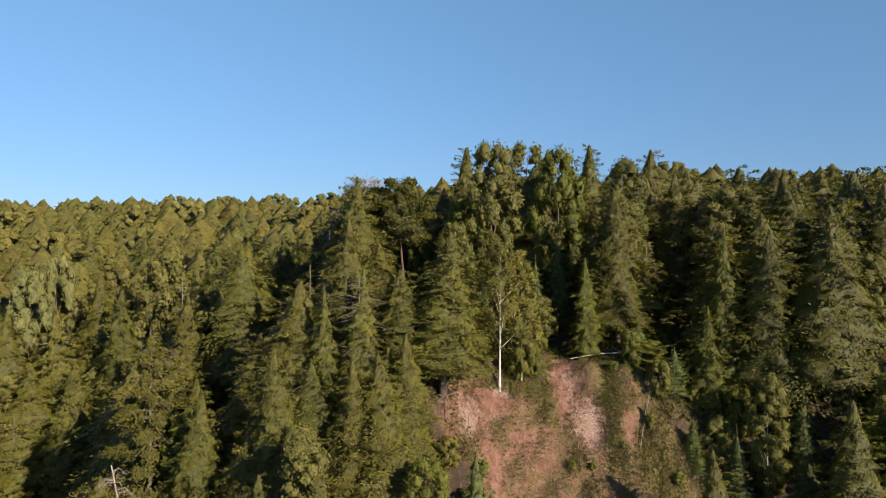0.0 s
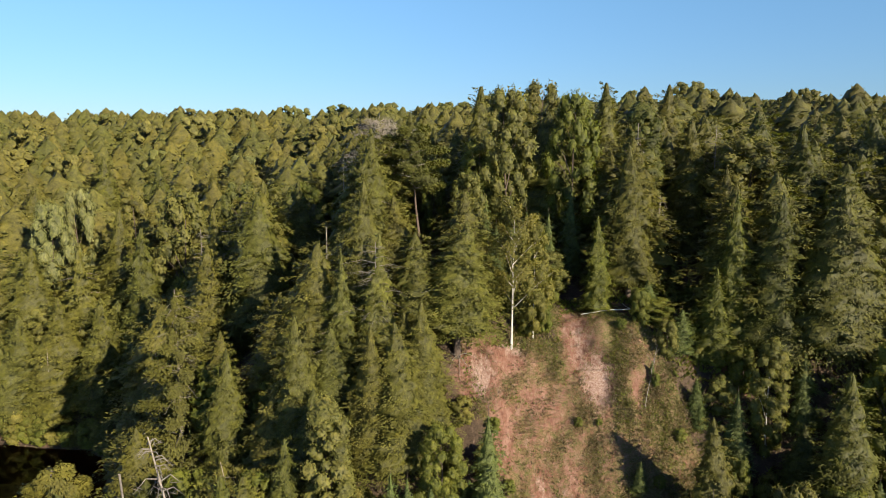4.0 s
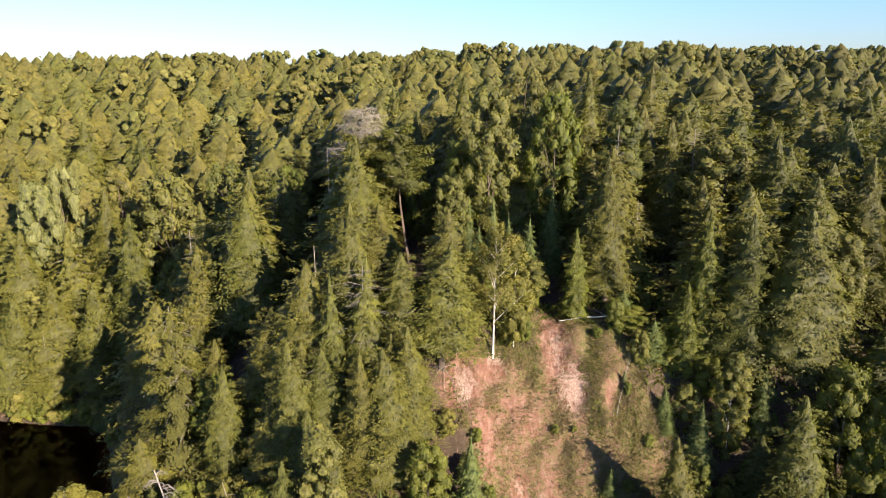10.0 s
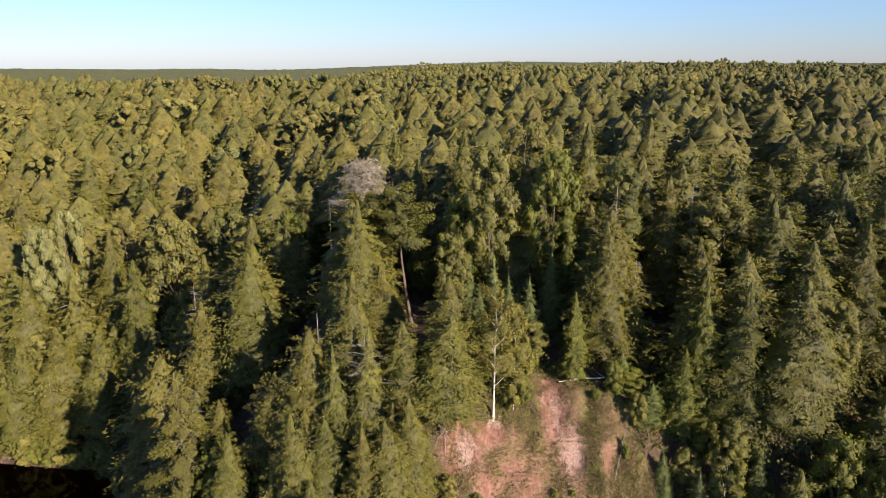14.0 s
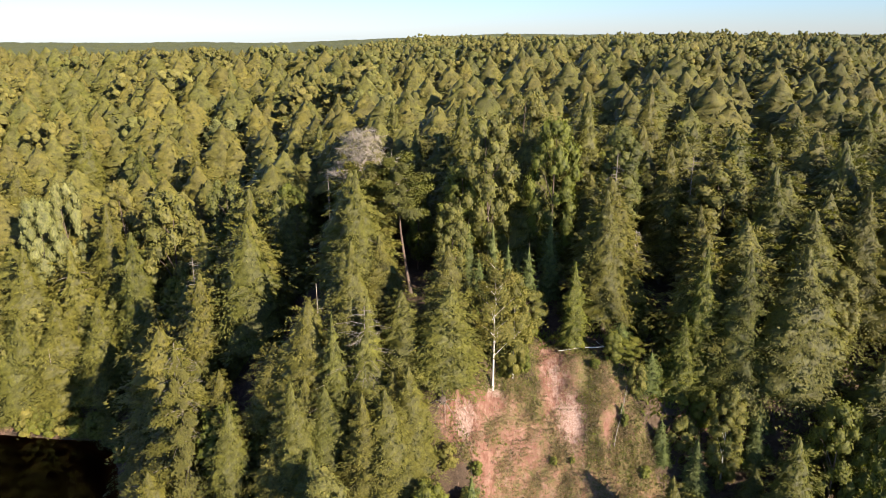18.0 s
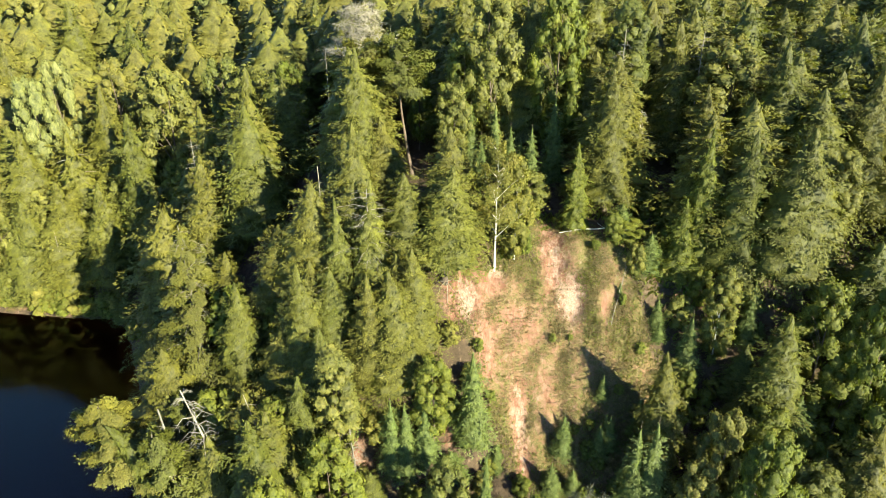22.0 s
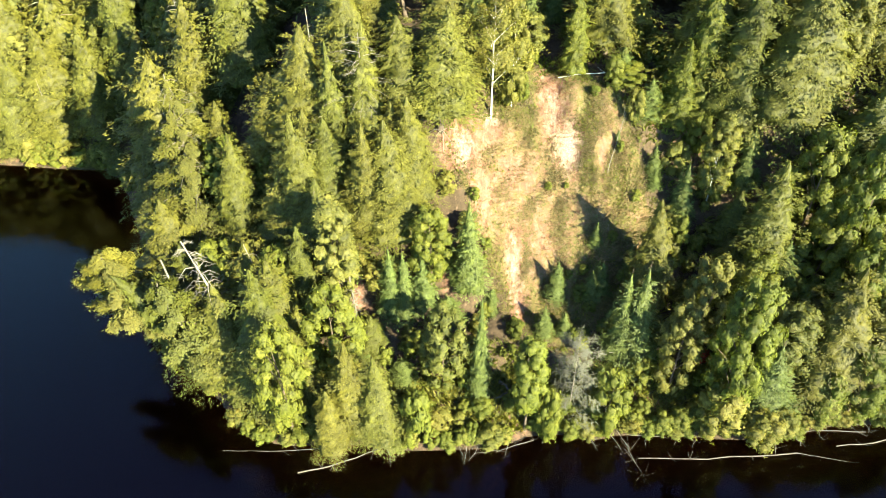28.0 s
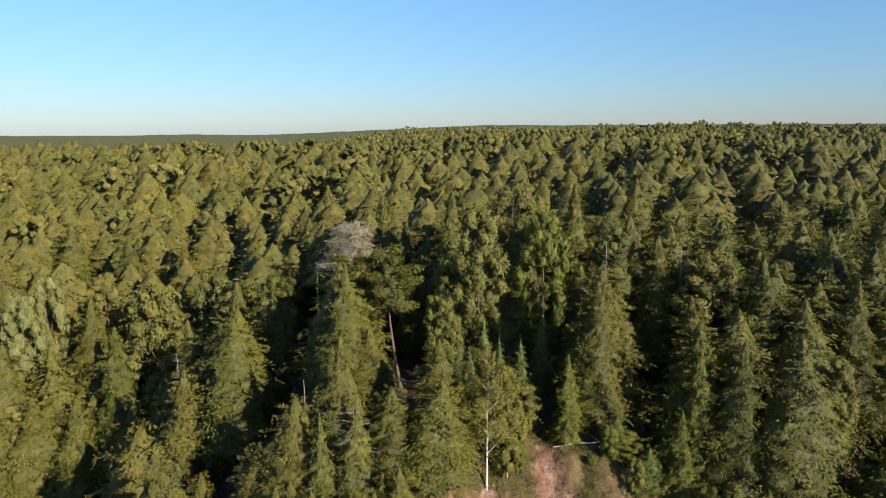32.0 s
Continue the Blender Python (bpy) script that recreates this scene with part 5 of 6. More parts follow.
plant("fir", 22.8, 62.7, 19.7, 1.7)
plant("bush", 25.4, 73.8, 28.8, 3.3)
plant("fir", 22.2, 67.4, 27.9, 3.4)
plant("fir", 28.5, 63.6, 19.5, 1.8)
plant("bush", 27.3, 58.8, 14.0, 2.3)
plant("hemlock", 37.2, 53.6, 8.6, 2.0)
plant("hemlock", 32.0, 76.0, 28.7, 1.6)
plant("bush", 21.6, 49.2, 7.3, 3.0)
plant("fir", 27.0, 55.3, 11.7, 3.1)
plant("bush", 25.2, 57.8, 12.9, 1.8)
plant("bush", 21.6, 74.6, 30.4, 2.8)
plant("oakbush", 23.4, 48.9, 5.1, 1.6)
plant("bush", 30.9, 47.6, 5.3, 2.1)
plant("fir", 33.3, 62.5, 20.0, 1.7)
plant("hemlock", 20.5, 69.2, 27.3, 1.4)
plant("bush", 18.5, 68.9, 29.5, 2.7)
plant("hemlock", 25.4, 55.3, 10.8, 2.1)
plant("hemlock", 33.3, 50.4, 7.4, 2.6)
plant("oakbush", 39.8, 57.4, 13.7, 2.5)
plant("hemlock", 23.5, 75.7, 30.9, 3.1)
plant("fir", 32.6, 59.6, 15.4, 1.7)
plant("fir", 25.3, 75.6, 29.3, 2.8)
plant("bush", 15.3, 73.2, 30.4, 2.8)
plant("oakbush", 28.4, 59.7, 14.6, 2.2)
plant("oakbush", 23.8, 66.8, 24.2, 1.5)
plant("bush", 26.6, 47.8, 5.1, 1.7)
plant("hemlock", 22.9, 58.4, 13.8, 1.5)
plant("bush", -45.6, 87.7, 3.5, 3.3)
plant("hemlock", -48.1, 92.4, 5.0, 4.7)
plant("bush", -49.4, 92.6, 2.6, 2.6)
plant("oakbush", -50.7, 94.2, 4.5, 3.4)
plant("bush", -52.5, 94.6, 4.6, 4.3)
plant("hemlock", -53.7, 94.8, 3.5, 3.2)
plant("bush", -55.5, 94.8, 3.5, 3.6)
plant("oakbush", -57.5, 95.2, 5.0, 5.3)
plant("bush", -59.1, 95.2, 4.8, 4.6)
plant("hemlock", -60.5, 96.4, 3.5, 2.5)
plant("bush", -61.7, 95.7, 5.8, 4.8)
plant("oakbush", -63.0, 95.7, 5.9, 5.6)
plant("bush", -65.0, 96.4, 3.8, 3.4)
plant("hemlock", -66.7, 97.3, 4.8, 4.1)
plant("bush", -68.7, 97.4, 5.0, 4.6)
plant("oakbush", -70.1, 97.4, 4.9, 4.7)
plant("bush", -71.0, 97.7, 5.9, 5.3)
plant("hemlock", -73.3, 97.7, 6.4, 5.3)
plant("bush", -75.3, 97.5, 5.1, 4.3)
plant("oakbush", -76.1, 98.1, 4.2, 4.2)
plant("bush", -77.5, 97.8, 5.3, 5.6)
plant("hemlock", -79.8, 98.0, 3.0, 2.5)
plant("bush", -80.8, 98.4, 3.8, 3.7)
plant("oakbush", -82.3, 98.4, 4.2, 3.9)
plant("bush", -84.7, 99.4, 4.2, 3.3)
plant("hemlock", -86.5, 98.9, 3.0, 2.5)
plant("bush", -87.4, 99.1, 3.9, 3.9)
plant("oakbush", -89.3, 100.3, 3.5, 2.2)
plant("bush", -90.8, 100.6, 4.3, 2.8)
plant("hemlock", -92.8, 99.5, 4.0, 4.2)
plant("bush", -94.2, 100.9, 4.9, 4.4)
plant("oakbush", -95.4, 100.5, 4.0, 3.6)
plant("bush", -96.8, 100.1, 4.4, 3.9)
plant("hemlock", -98.6, 100.3, 2.8, 2.5)
# unseen trees past the right edge of view, added so their shadows fall into it
plant("olive", 79.5, 80.8, 43.6, 7.8)
plant("farhem", 95.6, 71.5, 43.5, 9.7)
plant("maple", 91.6, 68.1, 37.6, 8.0)
plant("olive", 73.5, 58.7, 25.3, 8.9)
plant("olive", 67.9, 48.2, 15.1, 6.9)
plant("farhem", 84.4, 71.9, 42.6, 10.7)
plant("farhem", 63.1, 59.7, 28.8, 10.3)
plant("farhem", 75.4, 51.1, 17.9, 8.6)
plant("farhem", 104.4, 48.7, 17.9, 9.2)
plant("farhem", 54.2, 52.8, 21.0, 9.0)
plant("maple", 74.1, 78.6, 41.9, 8.8)
plant("maple", 107.7, 84.0, 43.3, 10.5)
plant("farhem", 108.4, 75.2, 45.0, 9.4)
plant("maple", 94.7, 55.1, 22.1, 10.1)
plant("farhem", 95.4, 86.8, 42.5, 7.4)
plant("farhem", 91.8, 61.9, 28.8, 8.9)
plant("farhem", 92.1, 79.0, 42.4, 9.3)
plant("maple", 89.7, 86.9, 42.7, 8.9)
plant("farhem", 89.6, 73.6, 43.3, 9.7)
plant("olive", 73.9, 71.1, 41.3, 8.5)
plant("farhem", 60.4, 55.8, 21.9, 7.9)
plant("farhem", 103.4, 57.5, 26.8, 11.1)
plant("olive", 105.0, 63.9, 36.2, 9.1)
plant("farhem", 109.3, 64.7, 37.4, 10.4)
plant("farhem", 90.1, 49.8, 18.1, 8.5)
plant("farhem", 102.9, 80.5, 44.2, 11.1)
plant("olive", 68.4, 62.6, 32.6, 9.4)
plant("farhem", 80.2, 73.9, 40.1, 7.1)
plant("farhem", 98.4, 65.9, 35.1, 7.9)
plant("maple", 81.4, 86.0, 42.9, 7.9)


# ---- far woods ----
def woods(name, seed, r0, r1, spacing, hts, n, size, label, rings, kind_mix=0.22):
    """Many trees in one mesh, each a cloud of sprays on its own pointed or rounded outline."""
    rng = np.random.RandomState(seed)
    area = 0.72 * 2 * 0.5 * (r1 ** 2 - r0 ** 2) + 40 * (r1 - r0)
    count = int(area / spacing ** 2)
    y = np.sqrt(rng.uniform(r0 ** 2, r1 ** 2, count))
    x = rng.uniform(-1, 1, count) * (0.70 * y + 20)
    ok = inland(x, y) > 4
    near = np.array(TAKEN)
    if r0 < 150:
        ok &= np.min((x[:, None] - near[:, 0]) ** 2 + (y[:, None] - near[:, 1]) ** 2, 1) > 3.2 ** 2
    x, y = x[ok], y[ok]
    lots = {}
    for mat_key in ("needle", "leaf"):
        lots[mat_key] = ([], [], [], [], [])
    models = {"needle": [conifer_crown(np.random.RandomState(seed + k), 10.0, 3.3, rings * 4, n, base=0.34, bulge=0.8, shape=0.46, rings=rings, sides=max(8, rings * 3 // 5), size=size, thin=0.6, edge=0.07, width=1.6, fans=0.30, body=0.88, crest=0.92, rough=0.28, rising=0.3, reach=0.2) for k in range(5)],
              "leaf": [[q for i, q in enumerate(leaf_crown(np.random.RandomState(seed + 50 + k), 10.0, 3.2, n, 0.36, 44 if rings > 12 else 26, size * 0.75, 0.9, 0.21, fine=(4, 5), dense=0.66, reach=0.6)) if i != 2] for k in range(5)]}
    z = height(x, y)
    start = {"needle": 0, "leaf": 0}
    for i in range(len(x)):
        patch = float(wave(x[i], y[i], 0.02, 31)) * 0.35 + rng.uniform(0, 1)
        key = "leaf" if patch < kind_mix - 0.1 else "needle"
        v, fv, nv, bv = models[key][rng.randint(5)]
        h = rng.uniform(*hts) / 10
        w = h * rng.uniform(0.85, 1.25)
        a = rng.uniform(0, 6.283)
        ca, sa = math.cos(a) * w, math.sin(a) * w
        out = np.empty_like(v)
        out[:, 0], out[:, 1], out[:, 2] = v[:, 0] * ca - v[:, 1] * sa + x[i], v[:, 0] * sa + v[:, 1] * ca + y[i], v[:, 2] * h + z[i]
        turned = np.empty_like(nv)
        turned[:, 0], turned[:, 1], turned[:, 2] = (nv[:, 0] * ca - nv[:, 1] * sa) / w, (nv[:, 0] * sa + nv[:, 1] * ca) / w, nv[:, 2]
        lots[key][3].append(fv + start[key])
        start[key] += len(v)
        lots[key][0].append(out)
        lots[key][2].append(turned)
        lots[key][4].append(bv)
        lots[key][1].append(np.full(len(v), rng.uniform(0, 1)))
    for key, mat in (("needle", HEMLOCK_FAR), ("leaf", OLIVE_FAR)):
        v = np.concatenate(lots[key][0])
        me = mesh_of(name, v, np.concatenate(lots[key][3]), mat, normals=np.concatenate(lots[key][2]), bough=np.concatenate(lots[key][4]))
        floats(me, "tint", np.concatenate(lots[key][1]))
        tagged(new(name, me), label, "woods", kind="stuff")


woods("woods", 401, 100, 230, 5.3, (16.0, 20.5), 900, 0.36, "dense mixed forest of hemlock and hardwood on the plateau", 15)
woods("far_woods", 402, 230, 480, 7.4, (15.5, 20.0), 170, 0.66, "dense mixed forest stretching over the plateau", 10)
fx, fy, ff = grid(np.linspace(-3600, 3600, 500), np.concatenate([np.arange(470, 1200, 9), np.arange(1200, 4300, 60)]))
fz = height(fx, fy) + 13 + 2.2 * np.random.RandomState(3).uniform(-1, 1, len(fx)) + 3 * wave(fx, fy, 0.01, 21)
tagged(new("distant_forest", mesh_of("distant_forest", np.stack([fx, fy, fz], 1), ff, CANOPY)), "hazy forest canopy reaching to the horizon", "woods", kind="stuff")


# ---- dead trees, fallen wood ----
def snag(name, x, y, top, girth, limbs, reach, span, label, seed, foot=None, bend=(0.0, 0.0), twigs=2, droop=0.1, mat=DEADWOOD, broken=0.25):
    """A dead stem with bare limbs between two shares of its height."""
    rng = np.random.RandomState(seed)
    z = float(height(x, y)) - 0.3 if foot is None else foot
    h = top - z
    t = new(name)
    t.location = (x, y, z)
    path = trunk_path(rng, h, girth, 0.0, 0.06, 9)
    girth = girth * 0.7
    path[:, 3] = girth * (1 - (1 - broken) * np.linspace(0, 1, 9))
    path[:, 0] += bend[0] * np.linspace(0, 1, 9) ** 1.3
    path[:, 1] += bend[1] * np.linspace(0, 1, 9) ** 1.3
    part("trunk", stem("snag_trunk", [path], mat, 7), t)
    for k in range(limbs):
        b = bare_limbs(rng, path, 1, reach, span[0], span[1], max(0.03, girth * 0.28), droop, twigs)
        limb = part("limb", stem("snag_limb", b[:1], TWIG if k % 2 else mat, 5), t)
        for q in b[1:]:
            part("twig", stem("snag_twig", [q], TWIG, 4), limb)
    return tagged(t, label, "dead tree", "dead trees")


snag("dead_tree", -12.4, 66.7, 35.4, 0.20, 5, 1.6, (0.55, 0.9), "slim weathered grey snag rising over the hemlocks", 1, droop=0.2)
snag("dead_tree", -27.2, 66.1, 29.2, 0.20, 44, 4.6, (0.45, 0.97), "dead top of an old hemlock with drooping bare branches", 2, droop=0.25)
snag("dead_tree", -7.4, 63.4, 34.4, 0.18, 40, 4.8, (0.40, 0.97), "half-dead hemlock with grey bare branches", 3)
snag("dead_tree", 20.7, 82.3, 46.0, 0.24, 12, 3.0, (0.60, 0.95), "white barkless snag standing over the crowns", 4, droop=0.25)
snag("dead_tree", 22.3, 77.5, 38.0, 0.30, 12, 3.4, (0.72, 0.99), "broken white stub with dangling dead branches", 5, droop=0.9)
snag("dead_tree", 21.7, 77.9, 38.2, 0.22, 4, 1.5, (0.8, 0.99), "broken white stub with dangling dead branches", 15, droop=0.9)
snag("dead_tree", -30.2, 81.3, 33.4, 0.16, 20, 2.4, (0.70, 0.98), "dead grey treetop with fine bare branches", 6, droop=0.05)
snag("dead_tree", -15.5, 95.5, 41.5, 0.18, 6, 1.4, (0.6, 0.95), "slim grey snag in the shade of the wood", 8)
snag("dead_tree", 30.1, 83.1, 45.6, 0.18, 12, 2.6, (0.75, 0.98), "small dead treetop with bare grey twigs", 9)
snag("dead_tree", -21.6, 53.0, 21.4, 0.30, 44, 3.3, (0.45, 0.98), "leaning bleached dead trunk with a tangle of bare limbs", 10, bend=(-1.2, -4.0), twigs=3, droop=0.55)
snag("dead_tree", -26.0, 53.0, 17.2, 0.16, 9, 1.8, (0.5, 0.95), "thick broken grey stub above the leaning hemlock", 11, bend=(-0.4, -1.4), broken=0.8)
snag("dead_tree", -8.6, 52.6, 16.6, 0.17, 46, 2.0, (0.10, 0.85), "dead fir with drooping grey branches down to the soil", 12, droop=0.75, bend=(-0.4, -0.6))
snag("dead_tree", -17.5, 54.5, 17.5, 0.13, 12, 1.9, (0.4, 0.95), "grey leaning trunk among the hemlocks", 13, bend=(-1.5, -1.0))
snag("dead_tree", -58.3, 95.8, 14.5, 0.18, 3, 1.2, (0.5, 0.9), "slim dead stem on the far bank", 16)


def crowned(name, x, y, top, r, n, mat, bark, girth, seed, label, category="tree", base=0.6, foot_bend=(0, 0), clumps=16, size=0.4, group="", thin=0.6, spread=0.20, rise=0.12, taper=0.55, limb_bark=None):
    """A tree with a long bare stem under a flat layered crown."""
    rng = np.random.RandomState(seed)
    z = float(height(x + foot_bend[0], y + foot_bend[1])) - 0.4
    h = top - z
    t = new(name)
    t.location = (x, y, z)
    path = trunk_path(rng, h * 0.95, girth, 0.0, 0.10, 9)
    k = np.linspace(1, 0, 9) ** 2
    path[:, 0] += foot_bend[0] * k
    path[:, 1] += foot_bend[1] * k
    part("trunk", stem("tall_trunk", [path], bark, 8), t)
    vs = []
    for q in range(clumps):
        zc = h * (base + (1 - base) * (q + 0.5) / clumps)
        a = q * 2.4 + rng.uniform(-0.4, 0.4)
        reach = r * rng.uniform(0.45, 1.0) * (1.1 - taper * (zc / h - base) / (1 - base))
        b = np.array([np.interp(zc, path[:, 2], path[:, 0]), np.interp(zc, path[:, 2], path[:, 1]), zc])
        d = np.array([math.cos(a), math.sin(a), rise])
        e = b + d * reach
        part("limb", stem("tall_limb", [[(*b, girth * 0.30), (*(b + d * reach * 0.55 + [0, 0, 0.2]), girth * 0.18), (*e, girth * 0.05)]], limb_bark or bark, 5), t)
        m = n // clumps
        s = rng.uniform(0.35, 1.05, m)
        p = b + d * (reach * s)[:, None] + rng.normal(0, 1, (m, 3)) * [reach * spread, reach * spread, 0.34] * (1.2 - 0.7 * s[:, None])
        al = unit(d + rng.normal(0, 0.7, (m, 3)))
        sd = unit(np.cross(al, unit(rng.normal(0, 0.6, (m, 3)) + [0, 0, 1.0])))
        l = size * rng.uniform(0.6, 1.4, m)
        vs.append(sprays(p, al, sd, l, l * thin, rng.uniform(0, 0.3, m))[0])
    v = np.concatenate(vs)
    mid = v.reshape(-1, 3, 3).mean(1)
    v, nrm = outward(v, 3, unit(unit(mid * [1, 1, 0]) + [0, 0, 0.5]), 0.6)
    part("crown", mesh_of("tall_crown", v, np.arange(len(v)).reshape(-1, 3), mat, normals=nrm, bough=np.repeat(rng.uniform(0, 1, clumps), n // clumps * 3)), t)
    return tagged(t, label, category, group)


WETWOOD = plain("drift_wood", [(0.3, (0.059, 0.047, 0.037)), (0.7, (0.160, 0.139, 0.113))], 5, 0.8, 0.4, (0.3, 1, 1))
LICHEN = plain("lichen_twigs", [(0.3, (0.098, 0.098, 0.068)), (0.7, (0.186, 0.181, 0.136))], 4, 0.9, 0.2)
PINEBARK = plain("pine_bark", [(0.3, (0.066, 0.047, 0.036)), (0.7, (0.165, 0.125, 0.100))], 5, 0.9, 0.6, (1, 1, 0.3))
crowned("dead_tree", -10.9, 95.9, 46.6, 5.0, 5000, TWIG, DEADWOOD, 0.20, 27, "wide bare grey crown of a dead tree", "dead tree", base=0.62, clumps=30, size=0.75, thin=0.07, spread=0.30, group="dead trees")
crowned("pine", -5.3, 83.8, 45.2, 5.0, 30000, HEMLOCK, PINEBARK, 0.25, 21, "old pine with a long bare reddish trunk and flat layered crown", base=0.60, foot_bend=(1.6, 0.2), clumps=22, size=0.25, spread=0.15, limb_bark=DEADWOOD)
crowned("pine", -9.3, 84.6, 44.0, 4.3, 27000, HEMLOCK, PINEBARK, 0.24, 22, "old pine with a ragged layered crown", base=0.35, clumps=26, size=0.25, spread=0.16, limb_bark=DEADWOOD)
crowned("hemlock", -32.8, 53.2, 16.6, 6.6, 42000, HEMLOCK, DEADWOOD, 0.22, 24, "old hemlock leaning out over the dark river with grey boughs", base=0.36, foot_bend=(8.6, 1.9), clumps=30, size=0.27, group="leaning hemlocks", spread=0.15, rise=-0.04, taper=0.8)
crowned("hemlock", -26.6, 50.2, 15.4, 5.4, 30000, HEMLOCK, DEADWOOD, 0.20, 25, "hemlock leaning out over the dark river", base=0.30, foot_bend=(5.0, 1.8), clumps=28, size=0.27, group="leaning hemlocks", spread=0.15, rise=-0.04, taper=0.8)
crowned("hemlock", -27.2, 66.1, 28.5, 6.2, 48000, HEMLOCK, DEADWOOD, 0.26, 28, "half-dead hemlock with grey boughs and a bare top", base=0.12, clumps=46, size=0.27, group="half-dead hemlocks", spread=0.19, rise=-0.06, taper=0.95)
crowned("birch", 5.5, 66.6, 37.2, 3.6, 9000, BIRCHLEAF, BIRCHBARK, 0.125, 26, "yellowing birch with a forked white trunk beside the clearing", base=0.26, clumps=18, size=0.21, thin=0.75, spread=0.24, rise=0.95)
crowned("dead_shrub", 13.0, 45.6, 12.4, 3.4, 5500, LICHEN, TWIG, 0.08, 23, "bleached leafless shrub hung with grey lichen by the water", "shrub", base=0.12, clumps=34, size=0.42, thin=0.10)
rs = make_hemlock(991, 7.4, 0.6, 60, 900, RUST, base=0.05)
rust = tree_of("fir", rs, "dead rust-red sapling among green firs")
rust.location = (34.8, 54.1, float(height(34.8, 54.1)) - 0.1)


def log(name, points, label, group="logs in the water", mat=WETWOOD, limbs=0, seed=0, category="log", reach=0.9):
    """A fallen stem through some places: x, y, z, radius."""
    rng = np.random.RandomState(seed)
    t = new(name)
    p0 = np.array(points[0][:3])
    t.location = tuple(p0)
    pts = np.array(points, float)
    pts[:, 3] *= 0.42
    pts[:, :3] -= p0
    k = np.linspace(0, 1, len(pts))
    kk = np.linspace(0, 1, 9)
    fine = np.stack([np.interp(kk, k, pts[:, c]) for c in range(4)], 1)
    fine[1:-1, :3] += rng.normal(0, 0.05, (7, 3)) * [1, 1, 0.5]
    part("stem", stem("log_stem", [fine], mat, 7), t)
    for _ in range(limbs):
        q = fine[rng.randint(2, 9)]
        d = unit(np.array([rng.normal(), rng.normal(), abs(rng.normal()) * 0.7]))
        l = reach * rng.uniform(0.5, 1.3)
        part("branch", stem("log_branch", [[(*q[:3], q[3] * 0.45), (*(q[:3] + d * l * 0.6), q[3] * 0.3), (*(q[:3] + d * l + [0, 0, 0.1]), 0.012)]], mat, 4), t)
    return tagged(t, label, category, group)


log("log", [(-21.9, 42.4, 0.02, 0.04), (-15.9, 42.2, 0.06, 0.10), (-9.8, 42.6, 0.15, 0.17)], "long grey fallen trunk lying along the water", limbs=8, seed=1)
log("log", [(-14.0, 39.7, 0.12, 0.20), (-9.6, 40.9, 0.05, 0.16), (-5.2, 42.5, 0.5, 0.12)], "bleached fallen trunk reaching out from the bank", limbs=5, seed=2)
log("log", [(19.3, 40.9, 0.05, 0.10), (26.0, 40.7, 0.10, 0.16), (35.1, 41.2, 0.15, 0.18)], "long grey fallen trunk afloat off the bank", limbs=7, seed=3)
log("log", [(35.1, 41.2, 0.12, 0.10), (39.6, 40.2, 0.05, 0.05)], "thin grey pole afloat off the bank", limbs=3, seed=4)
log("log", [(32.2, 43.8, 0.10, 0.13), (38.0, 46.6, 2.2, 0.16)], "pale fallen trunk leaning on the bank", limbs=3, seed=5)
log("log", [(39.3, 42.0, 0.05, 0.14), (44.6, 42.5, 0.10, 0.17), (50.0, 43.0, 0.12, 0.15)], "grey fallen trunk in the shallows", limbs=6, seed=6)
log("log", [(34.3, 43.4, 0.05, 0.10), (37.8, 43.9, 0.10, 0.12), (43.0, 43.6, 0.10, 0.10)], "grey fallen trunk in the shallows", limbs=6, seed=7)
log("log", [(3.2, 41.7, 0.02, 0.08), (5.5, 41.9, 0.10, 0.10), (9.2, 42.9, 0.40, 0.12)], "grey fallen branch at the water's edge", limbs=6, seed=8)
log("log", [(18.6, 43.6, 0.2, 0.10), (22.4, 43.2, 0.15, 0.08)], "grey fallen branch at the water's edge", limbs=5, seed=9)
log("log", [(18.2, 42.4, 0.5, 0.09), (18.8, 40.6, 0.1, 0.07), (19.4, 38.9, 0.0, 0.03)], "drowned treetop with bare twigs", limbs=16, seed=10, reach=1.4)
log("log", [(-31.3, 54.3, 0.1, 0.08), (-28.2, 56.0, 0.7, 0.14)], "broken grey trunk under the overhanging hemlock", limbs=4, seed=11)
log("log", [(-31.6, 57.6, 0.0, 0.07), (-31.3, 54.0, 0.0, 0.06)], "drowned pole standing in the shallows", limbs=2, seed=12)
log("log", [(6.0, 48.2, 3.2, 0.30), (7.6, 46.6, 2.9, 0.22)], "splintered grey root on the bank", "driftwood on the bank", limbs=5, seed=13)
log("log", [(5.4, 46.4, 2.6, 0.16), (8.2, 47.4, 3.3, 0.20)], "splintered grey root on the bank", "driftwood on the bank", limbs=3, seed=14)
for k in range(22):
    r_ = np.random.RandomState(300 + k)
    x = (-9, -6.5, -5.6, 1.5, 2.5, 4.0, 7.0, 10.5, 14.5, 16.8, 17.6, 20.5, 24.0, 26.0, 30.5, 33.0, 35.0, 36.5, 38.0, 41.0, 43.0, 46.0)[k]
    y = float(np.interp(x, SHORE[::-1, 0], SHORE[::-1, 1]))
    a = r_.uniform(-0.9, 0.9)
    l = r_.uniform(1.0, 2.6)
    log("branch", [(x, y + 0.5, 0.45, 0.06), (x + math.sin(a) * l * 0.6, y - 0.1 - l * 0.4, 0.25, 0.045), (x + math.sin(a) * l, y - 0.2 - math.cos(a) * l * 0.8, 0.02, 0.02)],
        "bare grey branch trailing from the bank into the water", "branches along the waterline", TWIG, 5, 400 + k, "branch", 0.8)

# fallen wood on the open slope


